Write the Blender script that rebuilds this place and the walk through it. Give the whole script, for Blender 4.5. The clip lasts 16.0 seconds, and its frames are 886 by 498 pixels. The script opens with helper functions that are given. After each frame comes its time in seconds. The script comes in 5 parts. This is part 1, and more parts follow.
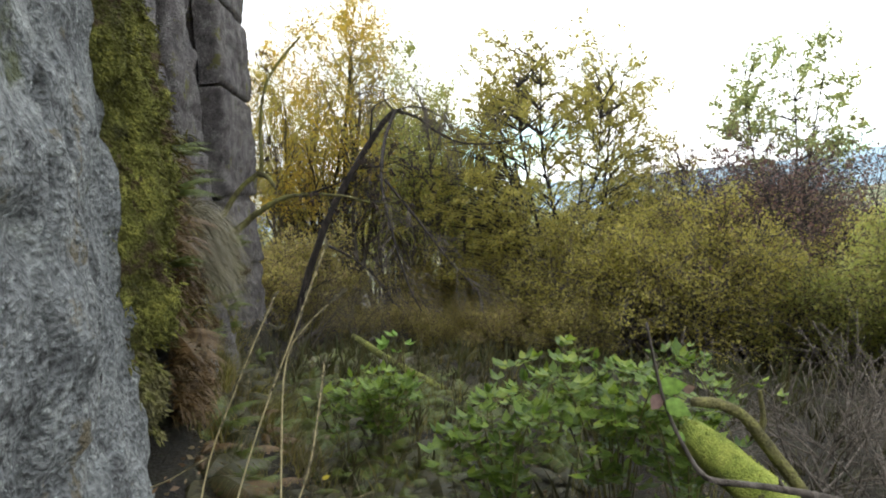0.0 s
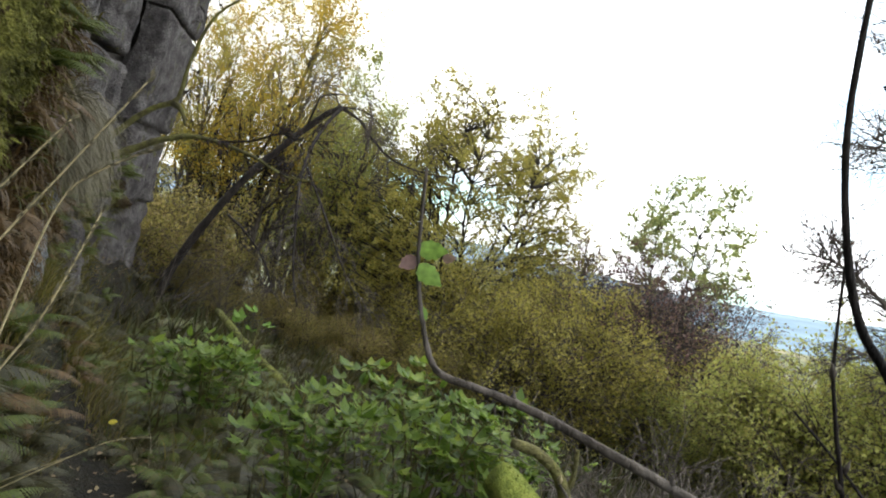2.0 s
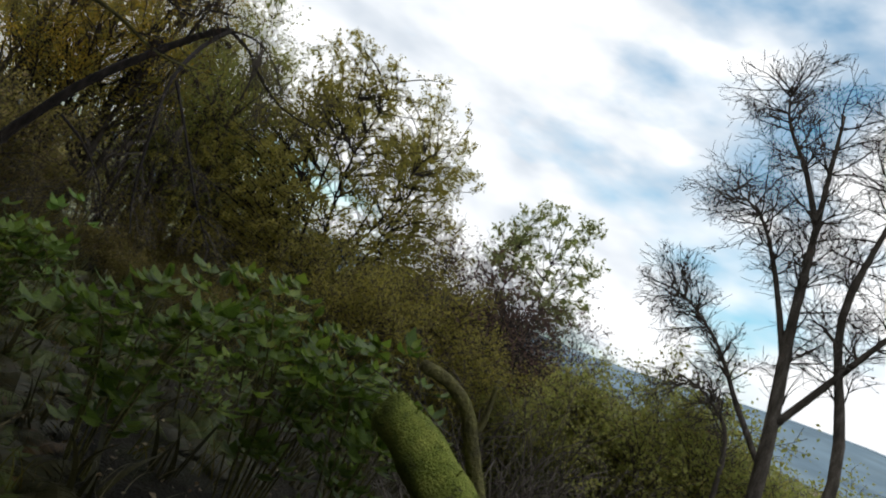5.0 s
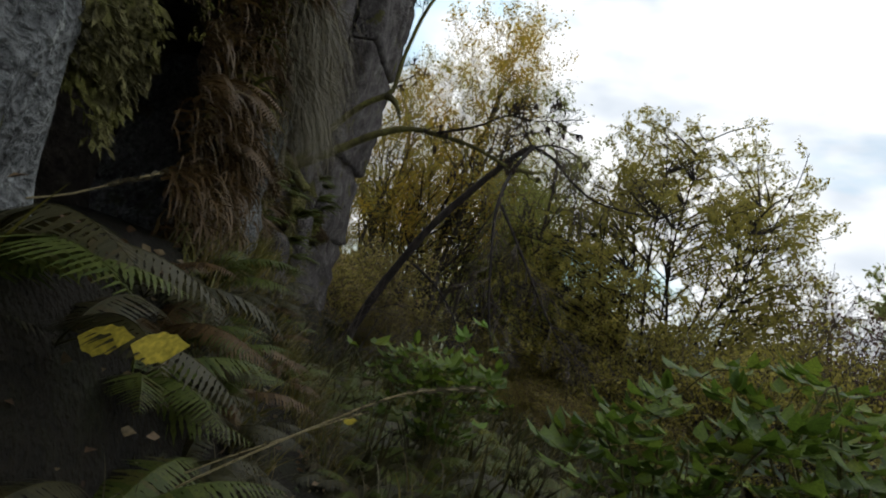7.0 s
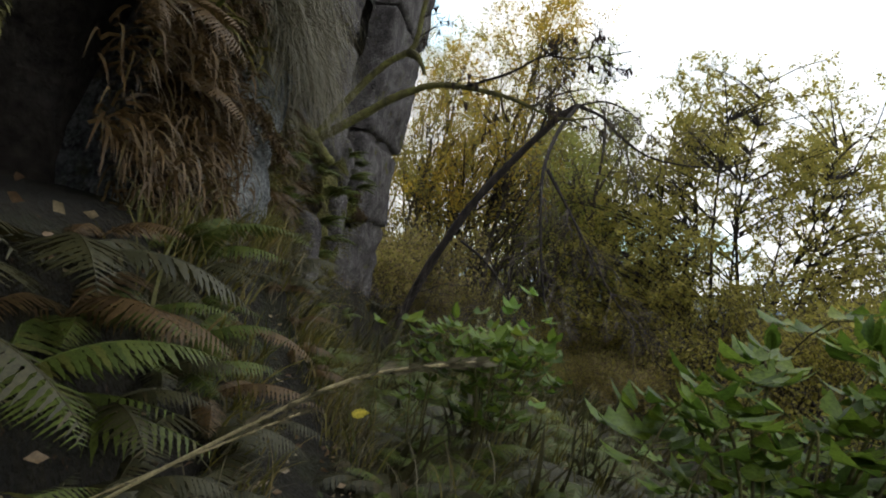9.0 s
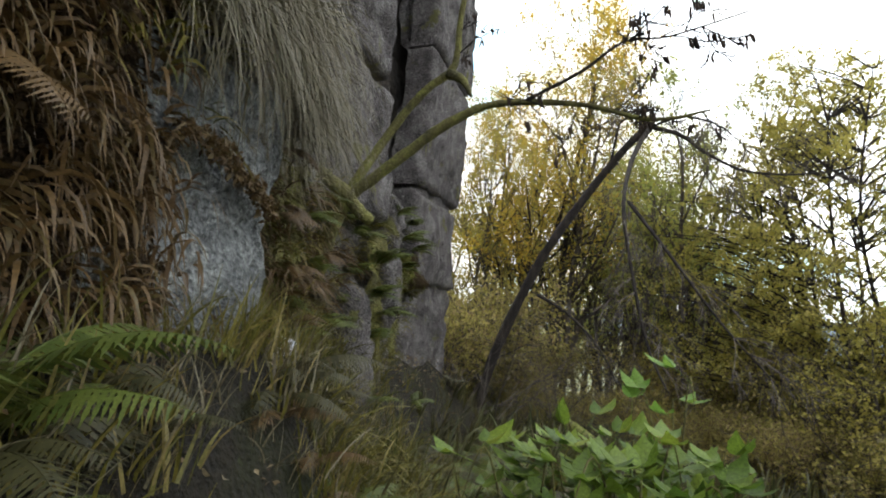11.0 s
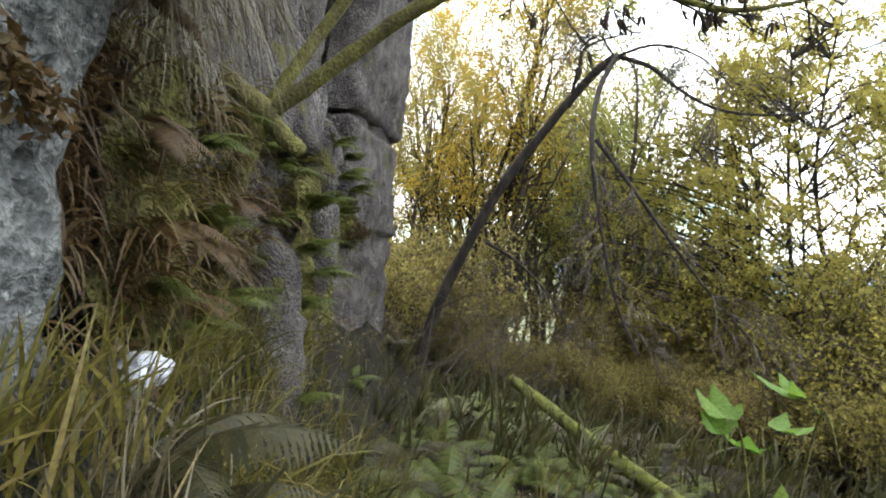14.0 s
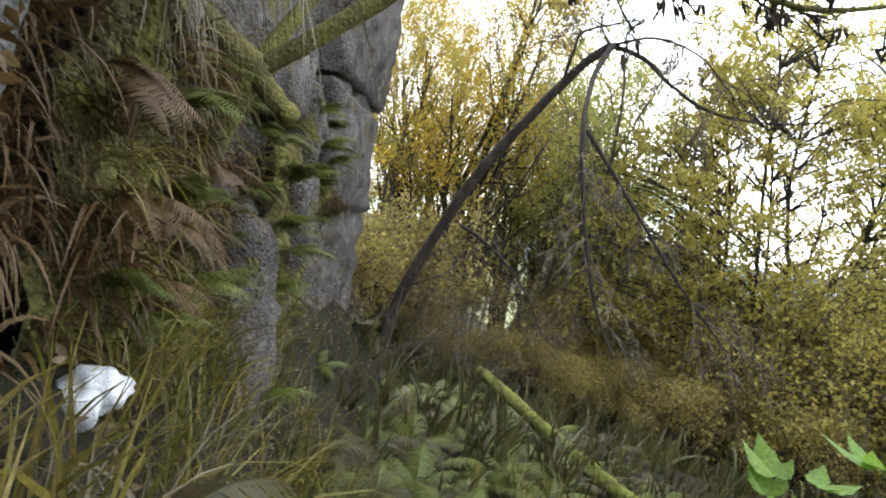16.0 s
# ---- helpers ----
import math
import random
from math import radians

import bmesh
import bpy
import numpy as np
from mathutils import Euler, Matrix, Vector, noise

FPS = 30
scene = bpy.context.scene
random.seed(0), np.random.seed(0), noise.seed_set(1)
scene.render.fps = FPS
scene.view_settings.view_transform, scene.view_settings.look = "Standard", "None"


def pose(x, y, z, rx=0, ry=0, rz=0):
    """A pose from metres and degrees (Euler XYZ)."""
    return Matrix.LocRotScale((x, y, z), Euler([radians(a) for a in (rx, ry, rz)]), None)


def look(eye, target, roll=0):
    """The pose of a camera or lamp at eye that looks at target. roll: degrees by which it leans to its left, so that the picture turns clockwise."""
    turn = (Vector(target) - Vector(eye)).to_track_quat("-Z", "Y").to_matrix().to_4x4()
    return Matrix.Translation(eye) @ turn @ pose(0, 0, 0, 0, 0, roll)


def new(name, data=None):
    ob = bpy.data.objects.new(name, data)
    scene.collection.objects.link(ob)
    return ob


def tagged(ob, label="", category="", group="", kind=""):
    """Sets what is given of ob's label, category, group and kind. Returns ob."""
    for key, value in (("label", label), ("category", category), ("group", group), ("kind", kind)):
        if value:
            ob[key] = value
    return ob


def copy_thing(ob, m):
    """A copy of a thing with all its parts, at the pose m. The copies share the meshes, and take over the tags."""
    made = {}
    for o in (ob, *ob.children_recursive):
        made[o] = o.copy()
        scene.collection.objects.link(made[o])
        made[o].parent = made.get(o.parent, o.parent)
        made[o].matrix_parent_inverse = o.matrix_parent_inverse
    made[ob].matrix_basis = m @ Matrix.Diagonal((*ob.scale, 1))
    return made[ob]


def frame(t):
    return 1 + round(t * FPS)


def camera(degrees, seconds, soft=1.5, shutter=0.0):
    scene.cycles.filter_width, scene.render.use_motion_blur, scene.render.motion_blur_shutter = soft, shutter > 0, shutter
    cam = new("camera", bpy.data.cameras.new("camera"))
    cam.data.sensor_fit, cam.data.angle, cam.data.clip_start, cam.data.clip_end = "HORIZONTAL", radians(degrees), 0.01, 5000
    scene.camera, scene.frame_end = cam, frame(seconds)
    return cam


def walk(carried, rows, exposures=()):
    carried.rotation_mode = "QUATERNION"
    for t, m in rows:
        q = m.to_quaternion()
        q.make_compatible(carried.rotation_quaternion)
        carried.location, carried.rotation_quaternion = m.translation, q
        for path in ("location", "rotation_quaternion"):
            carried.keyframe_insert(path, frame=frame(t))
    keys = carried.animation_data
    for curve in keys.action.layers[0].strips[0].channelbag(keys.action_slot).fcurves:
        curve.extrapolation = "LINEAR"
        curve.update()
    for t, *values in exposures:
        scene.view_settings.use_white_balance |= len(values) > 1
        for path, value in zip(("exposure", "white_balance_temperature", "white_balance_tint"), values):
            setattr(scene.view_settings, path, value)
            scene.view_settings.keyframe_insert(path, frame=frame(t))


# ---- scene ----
cam = camera(74.8, 16.0, soft=2.0)
PATH = [
    (0.0, look((0.341, 0.449, 1.939), (0.238, 3.436, 1.686), -5.2)),
    (0.5, look((0.338, 0.516, 1.893), (0.420, 3.497, 1.555), 1.6)),
    (1.0, look((0.339, 0.567, 1.848), (0.578, 3.528, 1.420), 4.5)),
    (1.5, look((0.321, 0.646, 1.796), (0.669, 3.606, 1.448), 10.8)),
    (2.0, look((0.510, 0.550, 1.715), (0.857, 3.530, 1.682), 14.3)),
    (2.5, look((0.630, 0.640, 1.590), (1.471, 3.514, 1.764), 17.3)),
    (3.0, look((0.660, 0.800, 1.550), (1.497, 3.672, 1.773), 21.7)),
    (5.5, look((0.361, 1.432, 1.029), (1.401, 4.236, 1.269), 25.9)),
    (6.0, look((-0.105, 1.790, 0.909), (-0.298, 4.774, 1.147), 23.0)),
    (6.5, look((-0.109, 1.766, 0.886), (-0.596, 4.722, 1.057), 19.2)),
    (7.0, look((-0.078, 1.792, 0.883), (-0.599, 4.740, 1.086), 14.3)),
    (7.5, look((-0.057, 1.986, 0.900), (-0.344, 4.971, 0.999), 12.9)),
    (8.0, look((-0.053, 2.079, 0.895), (-0.591, 5.024, 1.086), 7.8)),
    (8.5, look((-0.065, 2.187, 0.843), (-0.566, 5.145, 0.907), 9.5)),
    (9.0, look((-0.048, 2.247, 0.824), (-0.812, 5.148, 0.876), 10.0)),
    (11.5, look((-0.440, 3.477, 0.947), (-1.583, 6.229, 1.281), 2.9)),
    (12.0, look((-0.540, 3.708, 1.010), (-1.657, 6.486, 1.177), 1.2)),
    (12.5, look((-0.669, 3.893, 1.013), (-1.776, 6.655, 1.389), -7.0)),
    (13.0, look((-0.597, 3.827, 1.068), (-1.775, 6.564, 1.413), -5.4)),
    (13.5, look((-0.738, 3.964, 1.077), (-1.617, 6.820, 1.350), -0.9)),
    (14.0, look((-0.904, 4.130, 1.023), (-1.660, 7.034, 1.039), 3.5)),
    (14.5, look((-1.089, 4.287, 1.083), (-1.875, 7.181, 0.977), 4.6)),
    (15.0, look((-1.171, 4.308, 1.113), (-1.863, 7.227, 1.128), 8.0)),
    (15.5, look((-1.175, 4.319, 1.098), (-1.939, 7.218, 1.179), 8.0)),
    (16.0, look((-1.153, 4.368, 1.089), (-1.691, 7.317, 0.993), 8.5)),
]
EXPOSURES = [(0.0, -0.25), (1.5, -0.3), (2.5, -0.65), (3.2, -1.0), (5.3, -2.0), (6.0, -2.1), (7.0, -1.8), (8.0, -1.45), (9.0, -1.1), (11.3, -0.25), (12.5, 0.0), (16.0, 0.25)]
walk(cam, PATH, EXPOSURES)

# ---- sky and sun ----
SUN_TO = Vector((-0.45, 0.45, 0.7)).normalized()
world = bpy.data.worlds.new("sky")
scene.world = world
world.use_nodes = True
wn, wl = world.node_tree.nodes, world.node_tree.links
wn.clear()
w_out = wn.new("ShaderNodeOutputWorld")
w_bg = wn.new("ShaderNodeBackground")
w_sky = wn.new("ShaderNodeTexSky")
w_sky.sky_type = "NISHITA"
w_sky.sun_disc = False
w_sky.sun_elevation = math.asin(SUN_TO.z)
w_sky.sun_rotation = math.atan2(SUN_TO.x, SUN_TO.y)
w_gain = wn.new("ShaderNodeMix")
w_gain.data_type = "RGBA"
w_gain.blend_type = "MULTIPLY"
w_gain.inputs[0].default_value = 1.0
w_gain.inputs[7].default_value = (0.4, 0.68, 0.66, 1)
w_tc = wn.new("ShaderNodeTexCoord")
w_map = wn.new("ShaderNodeMapping")
w_map.inputs["Scale"].default_value = (1.6, 1.6, 3.6)
w_noise = wn.new("ShaderNodeTexNoise")
w_noise.inputs["Scale"].default_value = 1.3
w_noise.inputs["Detail"].default_value = 6
w_ramp = wn.new("ShaderNodeValToRGB")
w_ramp.color_ramp.elements[0].position = 0.3
w_ramp.color_ramp.elements[1].position = 0.44
w_tone = wn.new("ShaderNodeValToRGB")
w_tone.color_ramp.elements[0].position = 0.35
w_tone.color_ramp.elements[0].color = (2.75, 3.0, 3.3, 1)
w_tone.color_ramp.elements[1].position = 0.6
w_tone.color_ramp.elements[1].color = (4.5, 4.55, 4.6, 1)
w_noise2 = wn.new("ShaderNodeTexNoise")
w_noise2.inputs["Scale"].default_value = 2.7
w_noise2.inputs["Detail"].default_value = 4
w_mix = wn.new("ShaderNodeMix")
w_mix.data_type = "RGBA"
wl.new(w_tc.outputs["Generated"], w_map.inputs[0])
wl.new(w_map.outputs[0], w_noise.inputs["Vector"])
wl.new(w_map.outputs[0], w_noise2.inputs["Vector"])
wl.new(w_noise.outputs[0], w_ramp.inputs[0])
wl.new(w_noise2.outputs[0], w_tone.inputs[0])
wl.new(w_sky.outputs[0], w_gain.inputs[6])
wl.new(w_ramp.outputs[0], w_mix.inputs[0])
wl.new(w_gain.outputs[2], w_mix.inputs[6])
wl.new(w_tone.outputs[0], w_mix.inputs[7])
wl.new(w_mix.outputs[2], w_bg.inputs[0])
w_bg.inputs[1].default_value = 1.0
wl.new(w_bg.outputs[0], w_out.inputs[0])

sun = new("sun", bpy.data.lights.new("sun", "SUN"))
sun.data.energy = 2.4
sun.data.angle = radians(14)
sun.data.color = (1.0, 0.95, 0.86)
sun.matrix_world = look(SUN_TO * 40, (0, 0, 0))


# ---- materials ----
def material(name, colours, scale, rough=0.8, bump=0.4, detail=8, spots=None, fine=None, coord="Object", stretch=(1, 1, 1), per_island=False, through_light=0.0, dist=0.02, contrast=(0.62, 1.32)):
    """Two scales of noise through a colour ramp, with optional spots, bump and light passing through."""
    m = bpy.data.materials.new(name)
    m.use_nodes = True
    n, l = m.node_tree.nodes, m.node_tree.links
    n.clear()
    out = n.new("ShaderNodeOutputMaterial")
    bsdf = n.new("ShaderNodeBsdfPrincipled")
    bsdf.inputs["Roughness"].default_value = rough
    bsdf.inputs["Specular IOR Level"].default_value = 0.3
    tc = n.new("ShaderNodeTexCoord")
    mp = n.new("ShaderNodeMapping")
    mp.inputs["Scale"].default_value = stretch
    l.new(tc.outputs[coord], mp.inputs[0])
    big = n.new("ShaderNodeTexNoise")
    big.inputs["Scale"].default_value = scale
    big.inputs["Detail"].default_value = detail
    big.inputs["Roughness"].default_value = 0.62
    l.new(mp.outputs[0], big.inputs["Vector"])
    ramp = n.new("ShaderNodeValToRGB")
    while len(ramp.color_ramp.elements) < len(colours):
        ramp.color_ramp.elements.new(0.5)
    lo, hi = (0.05, 0.95) if per_island else (0.3, 0.7)
    for i, c in enumerate(colours):
        e = ramp.color_ramp.elements[i]
        e.position = lo + (hi - lo) * i / (len(colours) - 1)
        e.color = (*c, 1)
    if per_island:
        geo = n.new("ShaderNodeNewGeometry")
        info = n.new("ShaderNodeObjectInfo")
        add = n.new("ShaderNodeMath")
        add.operation = "MULTIPLY_ADD"
        add.inputs[1].default_value = 0.75
        l.new(geo.outputs["Random Per Island"], add.inputs[0])
        half = n.new("ShaderNodeMath")
        half.operation = "MULTIPLY"
        half.inputs[1].default_value = 0.25
        l.new(info.outputs["Random"], half.inputs[0])
        l.new(half.outputs[0], add.inputs[2])
        l.new(add.outputs[0], ramp.inputs[0])
    else:
        l.new(big.outputs[0], ramp.inputs[0])
    colour = ramp.outputs[0]
    small = n.new("ShaderNodeTexNoise")
    small.inputs["Scale"].default_value = fine or scale * 9
    small.inputs["Detail"].default_value = 5
    l.new(mp.outputs[0], small.inputs["Vector"])
    fr = n.new("ShaderNodeMapRange")
    fr.inputs[1].default_value, fr.inputs[2].default_value = 0.3, 0.7
    fr.inputs[3].default_value, fr.inputs[4].default_value = contrast
    l.new(small.outputs[0], fr.inputs[0])
    mul = n.new("ShaderNodeMix")
    mul.data_type = "RGBA"
    mul.blend_type = "MULTIPLY"
    mul.inputs[0].default_value = 1
    l.new(colour, mul.inputs[6])
    l.new(fr.outputs[0], mul.inputs[7])
    colour = mul.outputs[2]
    for k, (c, s, edge) in enumerate(spots or ()):
        sp = n.new("ShaderNodeTexNoise")
        sp.inputs["Scale"].default_value = s
        sp.inputs["Detail"].default_value = 7
        sp.inputs["Roughness"].default_value = 0.7
        off = n.new("ShaderNodeMapping")
        off.inputs["Location"].default_value = (3.1 * k + 1, 1.7 * k, 5.3 * k)
        l.new(mp.outputs[0], off.inputs[0])
        l.new(off.outputs[0], sp.inputs["Vector"])
        sr = n.new("ShaderNodeMapRange")
        sr.inputs[1].default_value, sr.inputs[2].default_value = edge, edge + 0.06
        l.new(sp.outputs[0], sr.inputs[0])
        mx = n.new("ShaderNodeMix")
        mx.data_type = "RGBA"
        l.new(sr.outputs[0], mx.inputs[0])
        l.new(colour, mx.inputs[6])
        mx.inputs[7].default_value = (*c, 1)
        colour = mx.outputs[2]
    l.new(colour, bsdf.inputs["Base Color"])
    if bump:
        bp = n.new("ShaderNodeBump")
        bp.inputs["Strength"].default_value = bump
        bp.inputs["Distance"].default_value = dist
        both = n.new("ShaderNodeMath")
        both.operation = "ADD"
        l.new(big.outputs[0], both.inputs[0])
        l.new(small.outputs[0], both.inputs[1])
        l.new(both.outputs[0], bp.inputs["Height"])
        l.new(bp.outputs[0], bsdf.inputs["Normal"])
    shader = bsdf.outputs[0]
    if through_light:
        tr = n.new("ShaderNodeBsdfTranslucent")
        l.new(colour, tr.inputs[0])
        ms = n.new("ShaderNodeMixShader")
        ms.inputs[0].default_value = through_light
        l.new(shader, ms.inputs[1])
        l.new(tr.outputs[0], ms.inputs[2])
        shader = ms.outputs[0]
    l.new(shader, out.inputs[0])
    return m


def leaves(name, *colours, rough=0.5, light=0.4):
    return material(name, colours, 14, rough=rough, bump=0, per_island=True, through_light=light)


ROCK = material("grey_rock", [(0.034, 0.029, 0.029), (0.105, 0.093, 0.09), (0.205, 0.19, 0.18)], 4.5, 0.9, 1.0, fine=60, contrast=(0.35, 1.6), spots=[((0.42, 0.41, 0.37), 24, 0.62), ((0.016, 0.013, 0.012), 9, 0.6), ((0.112, 0.108, 0.035), 3.2, 0.58)], dist=0.06)
ROCK_PALE = material("pale_rock", [(0.08, 0.082, 0.082), (0.2, 0.208, 0.206), (0.31, 0.32, 0.305)], 6.0, 0.92, 1.0, fine=48, contrast=(0.5, 1.35), spots=[((0.38, 0.395, 0.37), 15, 0.6), ((0.05, 0.05, 0.05), 11, 0.59), ((0.38, 0.41, 0.39), 36, 0.6), ((0.15, 0.125, 0.08), 3.6, 0.6), ((0.1, 0.11, 0.06), 2.1, 0.6)], dist=0.06)
# Darker copy of the rock: the shade of cracks and recesses painted in.
ROCK_SHADED = material("shaded_rock", [(0.03, 0.025, 0.02), (0.07, 0.06, 0.05), (0.1, 0.09, 0.08)], 2.0, 0.95, 1.0, dist=0.05)
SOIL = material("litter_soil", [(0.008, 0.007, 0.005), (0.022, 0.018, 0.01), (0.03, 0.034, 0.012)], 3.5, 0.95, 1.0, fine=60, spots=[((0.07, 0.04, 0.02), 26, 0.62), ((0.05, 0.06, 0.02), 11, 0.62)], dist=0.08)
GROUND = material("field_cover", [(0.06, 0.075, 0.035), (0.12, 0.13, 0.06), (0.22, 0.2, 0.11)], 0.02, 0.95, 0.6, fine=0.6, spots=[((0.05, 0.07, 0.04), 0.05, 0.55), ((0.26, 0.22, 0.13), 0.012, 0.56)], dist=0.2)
# Distance haze is painted into the hills as a blue-grey base colour.
HAZY_HILLS = material("hazy_hills", [(0.11, 0.17, 0.22), (0.16, 0.23, 0.28), (0.22, 0.28, 0.3)], 0.006, 1.0, 0.0, fine=0.03, contrast=(0.8, 1.15))
MOSS = material("moss", [(0.03, 0.028, 0.008), (0.13, 0.13, 0.025), (0.3, 0.29, 0.06)], 7, 1.0, 1.0, fine=90, contrast=(0.4, 1.5), dist=0.04, spots=[((0.075, 0.05, 0.025), 4, 0.53)])
MOSS_BROWN = material("brown_moss", [(0.02, 0.012, 0.006), (0.06, 0.038, 0.018), (0.11, 0.08, 0.035)], 9, 1.0, 1.0, fine=90, dist=0.03, spots=[((0.12, 0.11, 0.03), 6, 0.6)])
MOSS_GREEN = material("green_moss", [(0.07, 0.09, 0.015), (0.2, 0.24, 0.04), (0.32, 0.34, 0.07)], 9, 1.0, 1.0, fine=120, dist=0.02, spots=[((0.06, 0.05, 0.03), 6, 0.62)])
MOSS_LOG = material("dull_green_moss", [(0.045, 0.04, 0.015), (0.12, 0.135, 0.028), (0.2, 0.21, 0.045)], 9, 1.0, 1.0, fine=120, dist=0.02, spots=[((0.05, 0.04, 0.025), 5, 0.56)])
BARK = material("grey_bark", [(0.035, 0.028, 0.022), (0.09, 0.075, 0.06), (0.16, 0.14, 0.12)], 12, 0.9, 0.8, stretch=(1, 1, 0.3), dist=0.01, spots=[((0.2, 0.21, 0.18), 9, 0.64)])
BARK_DARK = material("dark_bark", [(0.01, 0.008, 0.007), (0.024, 0.019, 0.016), (0.05, 0.04, 0.032)], 14, 0.9, 0.8, stretch=(1, 1, 0.3), dist=0.01)
BARK_MOSS = material("mossy_bark", [(0.04, 0.035, 0.02), (0.12, 0.11, 0.04), (0.19, 0.19, 0.05)], 8, 1.0, 1.0, fine=70, dist=0.015)
L_YELLOW = leaves("olive_yellow_leaf", (0.264, 0.242, 0.055), (0.407, 0.363, 0.077), (0.517, 0.440, 0.110), (0.330, 0.330, 0.099), light=0.6)
L_GOLD = leaves("golden_leaf", (0.36, 0.29, 0.04), (0.55, 0.41, 0.05), (0.65, 0.42, 0.06), (0.36, 0.35, 0.07), light=0.6)
L_GREEN = leaves("pale_green_leaf", (0.200, 0.250, 0.090), (0.330, 0.370, 0.130), (0.420, 0.430, 0.160), (0.380, 0.320, 0.100), light=0.5)
L_PURPLE = leaves("russet_leaf", (0.10, 0.05, 0.05), (0.16, 0.085, 0.075), (0.17, 0.115, 0.075), (0.13, 0.085, 0.085), light=0.4)
L_OLIVE = leaves("olive_leaf", (0.194, 0.197, 0.068), (0.354, 0.311, 0.089), (0.484, 0.410, 0.131), (0.324, 0.230, 0.131), light=0.6)
L_LIME = leaves("lime_leaf", (0.230, 0.267, 0.062), (0.355, 0.385, 0.100), (0.426, 0.432, 0.123), (0.319, 0.275, 0.085), light=0.6)
L_BRAMBLE = leaves("bramble_leaf", (0.055, 0.1, 0.014), (0.105, 0.168, 0.022), (0.17, 0.245, 0.034), (0.24, 0.275, 0.03), rough=0.45, light=0.45)
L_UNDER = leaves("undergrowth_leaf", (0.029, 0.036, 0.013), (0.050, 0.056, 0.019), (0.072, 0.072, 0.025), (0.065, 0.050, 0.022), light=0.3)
L_BRIGHT = leaves("bright_leaf", (0.120, 0.224, 0.036), (0.165, 0.288, 0.045), (0.210, 0.320, 0.054), light=0.5)
L_FERN = leaves("fern_green", (0.040, 0.058, 0.009), (0.066, 0.088, 0.016), (0.088, 0.106, 0.019), (0.088, 0.075, 0.019), light=0.25)
L_FERN_DULL = leaves("fern_dull", (0.023, 0.023, 0.008), (0.037, 0.036, 0.013), (0.048, 0.043, 0.015), (0.054, 0.041, 0.015), light=0.22)
L_FERN_BROWN = leaves("fern_brown", (0.045, 0.026, 0.010), (0.081, 0.048, 0.018), (0.121, 0.073, 0.027), (0.090, 0.065, 0.023), light=0.25)
L_STRAW = leaves("straw", (0.083, 0.067, 0.036), (0.132, 0.113, 0.066), (0.173, 0.150, 0.095), (0.112, 0.104, 0.053), light=0.2)
L_GRASS = leaves("grass_blade", (0.049, 0.056, 0.012), (0.092, 0.087, 0.016), (0.164, 0.139, 0.029), (0.194, 0.147, 0.058), light=0.28)
L_DEAD = leaves("dead_leaf", (0.084, 0.049, 0.028), (0.154, 0.098, 0.049), (0.245, 0.196, 0.112), (0.063, 0.038, 0.025), light=0.15)
L_GOLDLEAF = leaves("fallen_yellow_leaf", (0.5, 0.4, 0.05), (0.62, 0.5, 0.08), light=0.3)
L_CATKIN = material("catkin", [(0.03, 0.02, 0.015), (0.07, 0.045, 0.03)], 40, 0.9, 0.5)
STRAW_STALK = material("straw_stalk", [(0.3, 0.25, 0.13), (0.48, 0.4, 0.22)], 30, 0.7, 0.2)
PLASTIC = material("white_plastic", [(0.58, 0.61, 0.66), (0.72, 0.74, 0.78)], 20, 0.3, 0.15, through_light=0.25)
YELLOW_PLASTIC = material("yellow_plastic", [(0.6, 0.5, 0.04), (0.7, 0.6, 0.07)], 20, 0.4, 0.1)


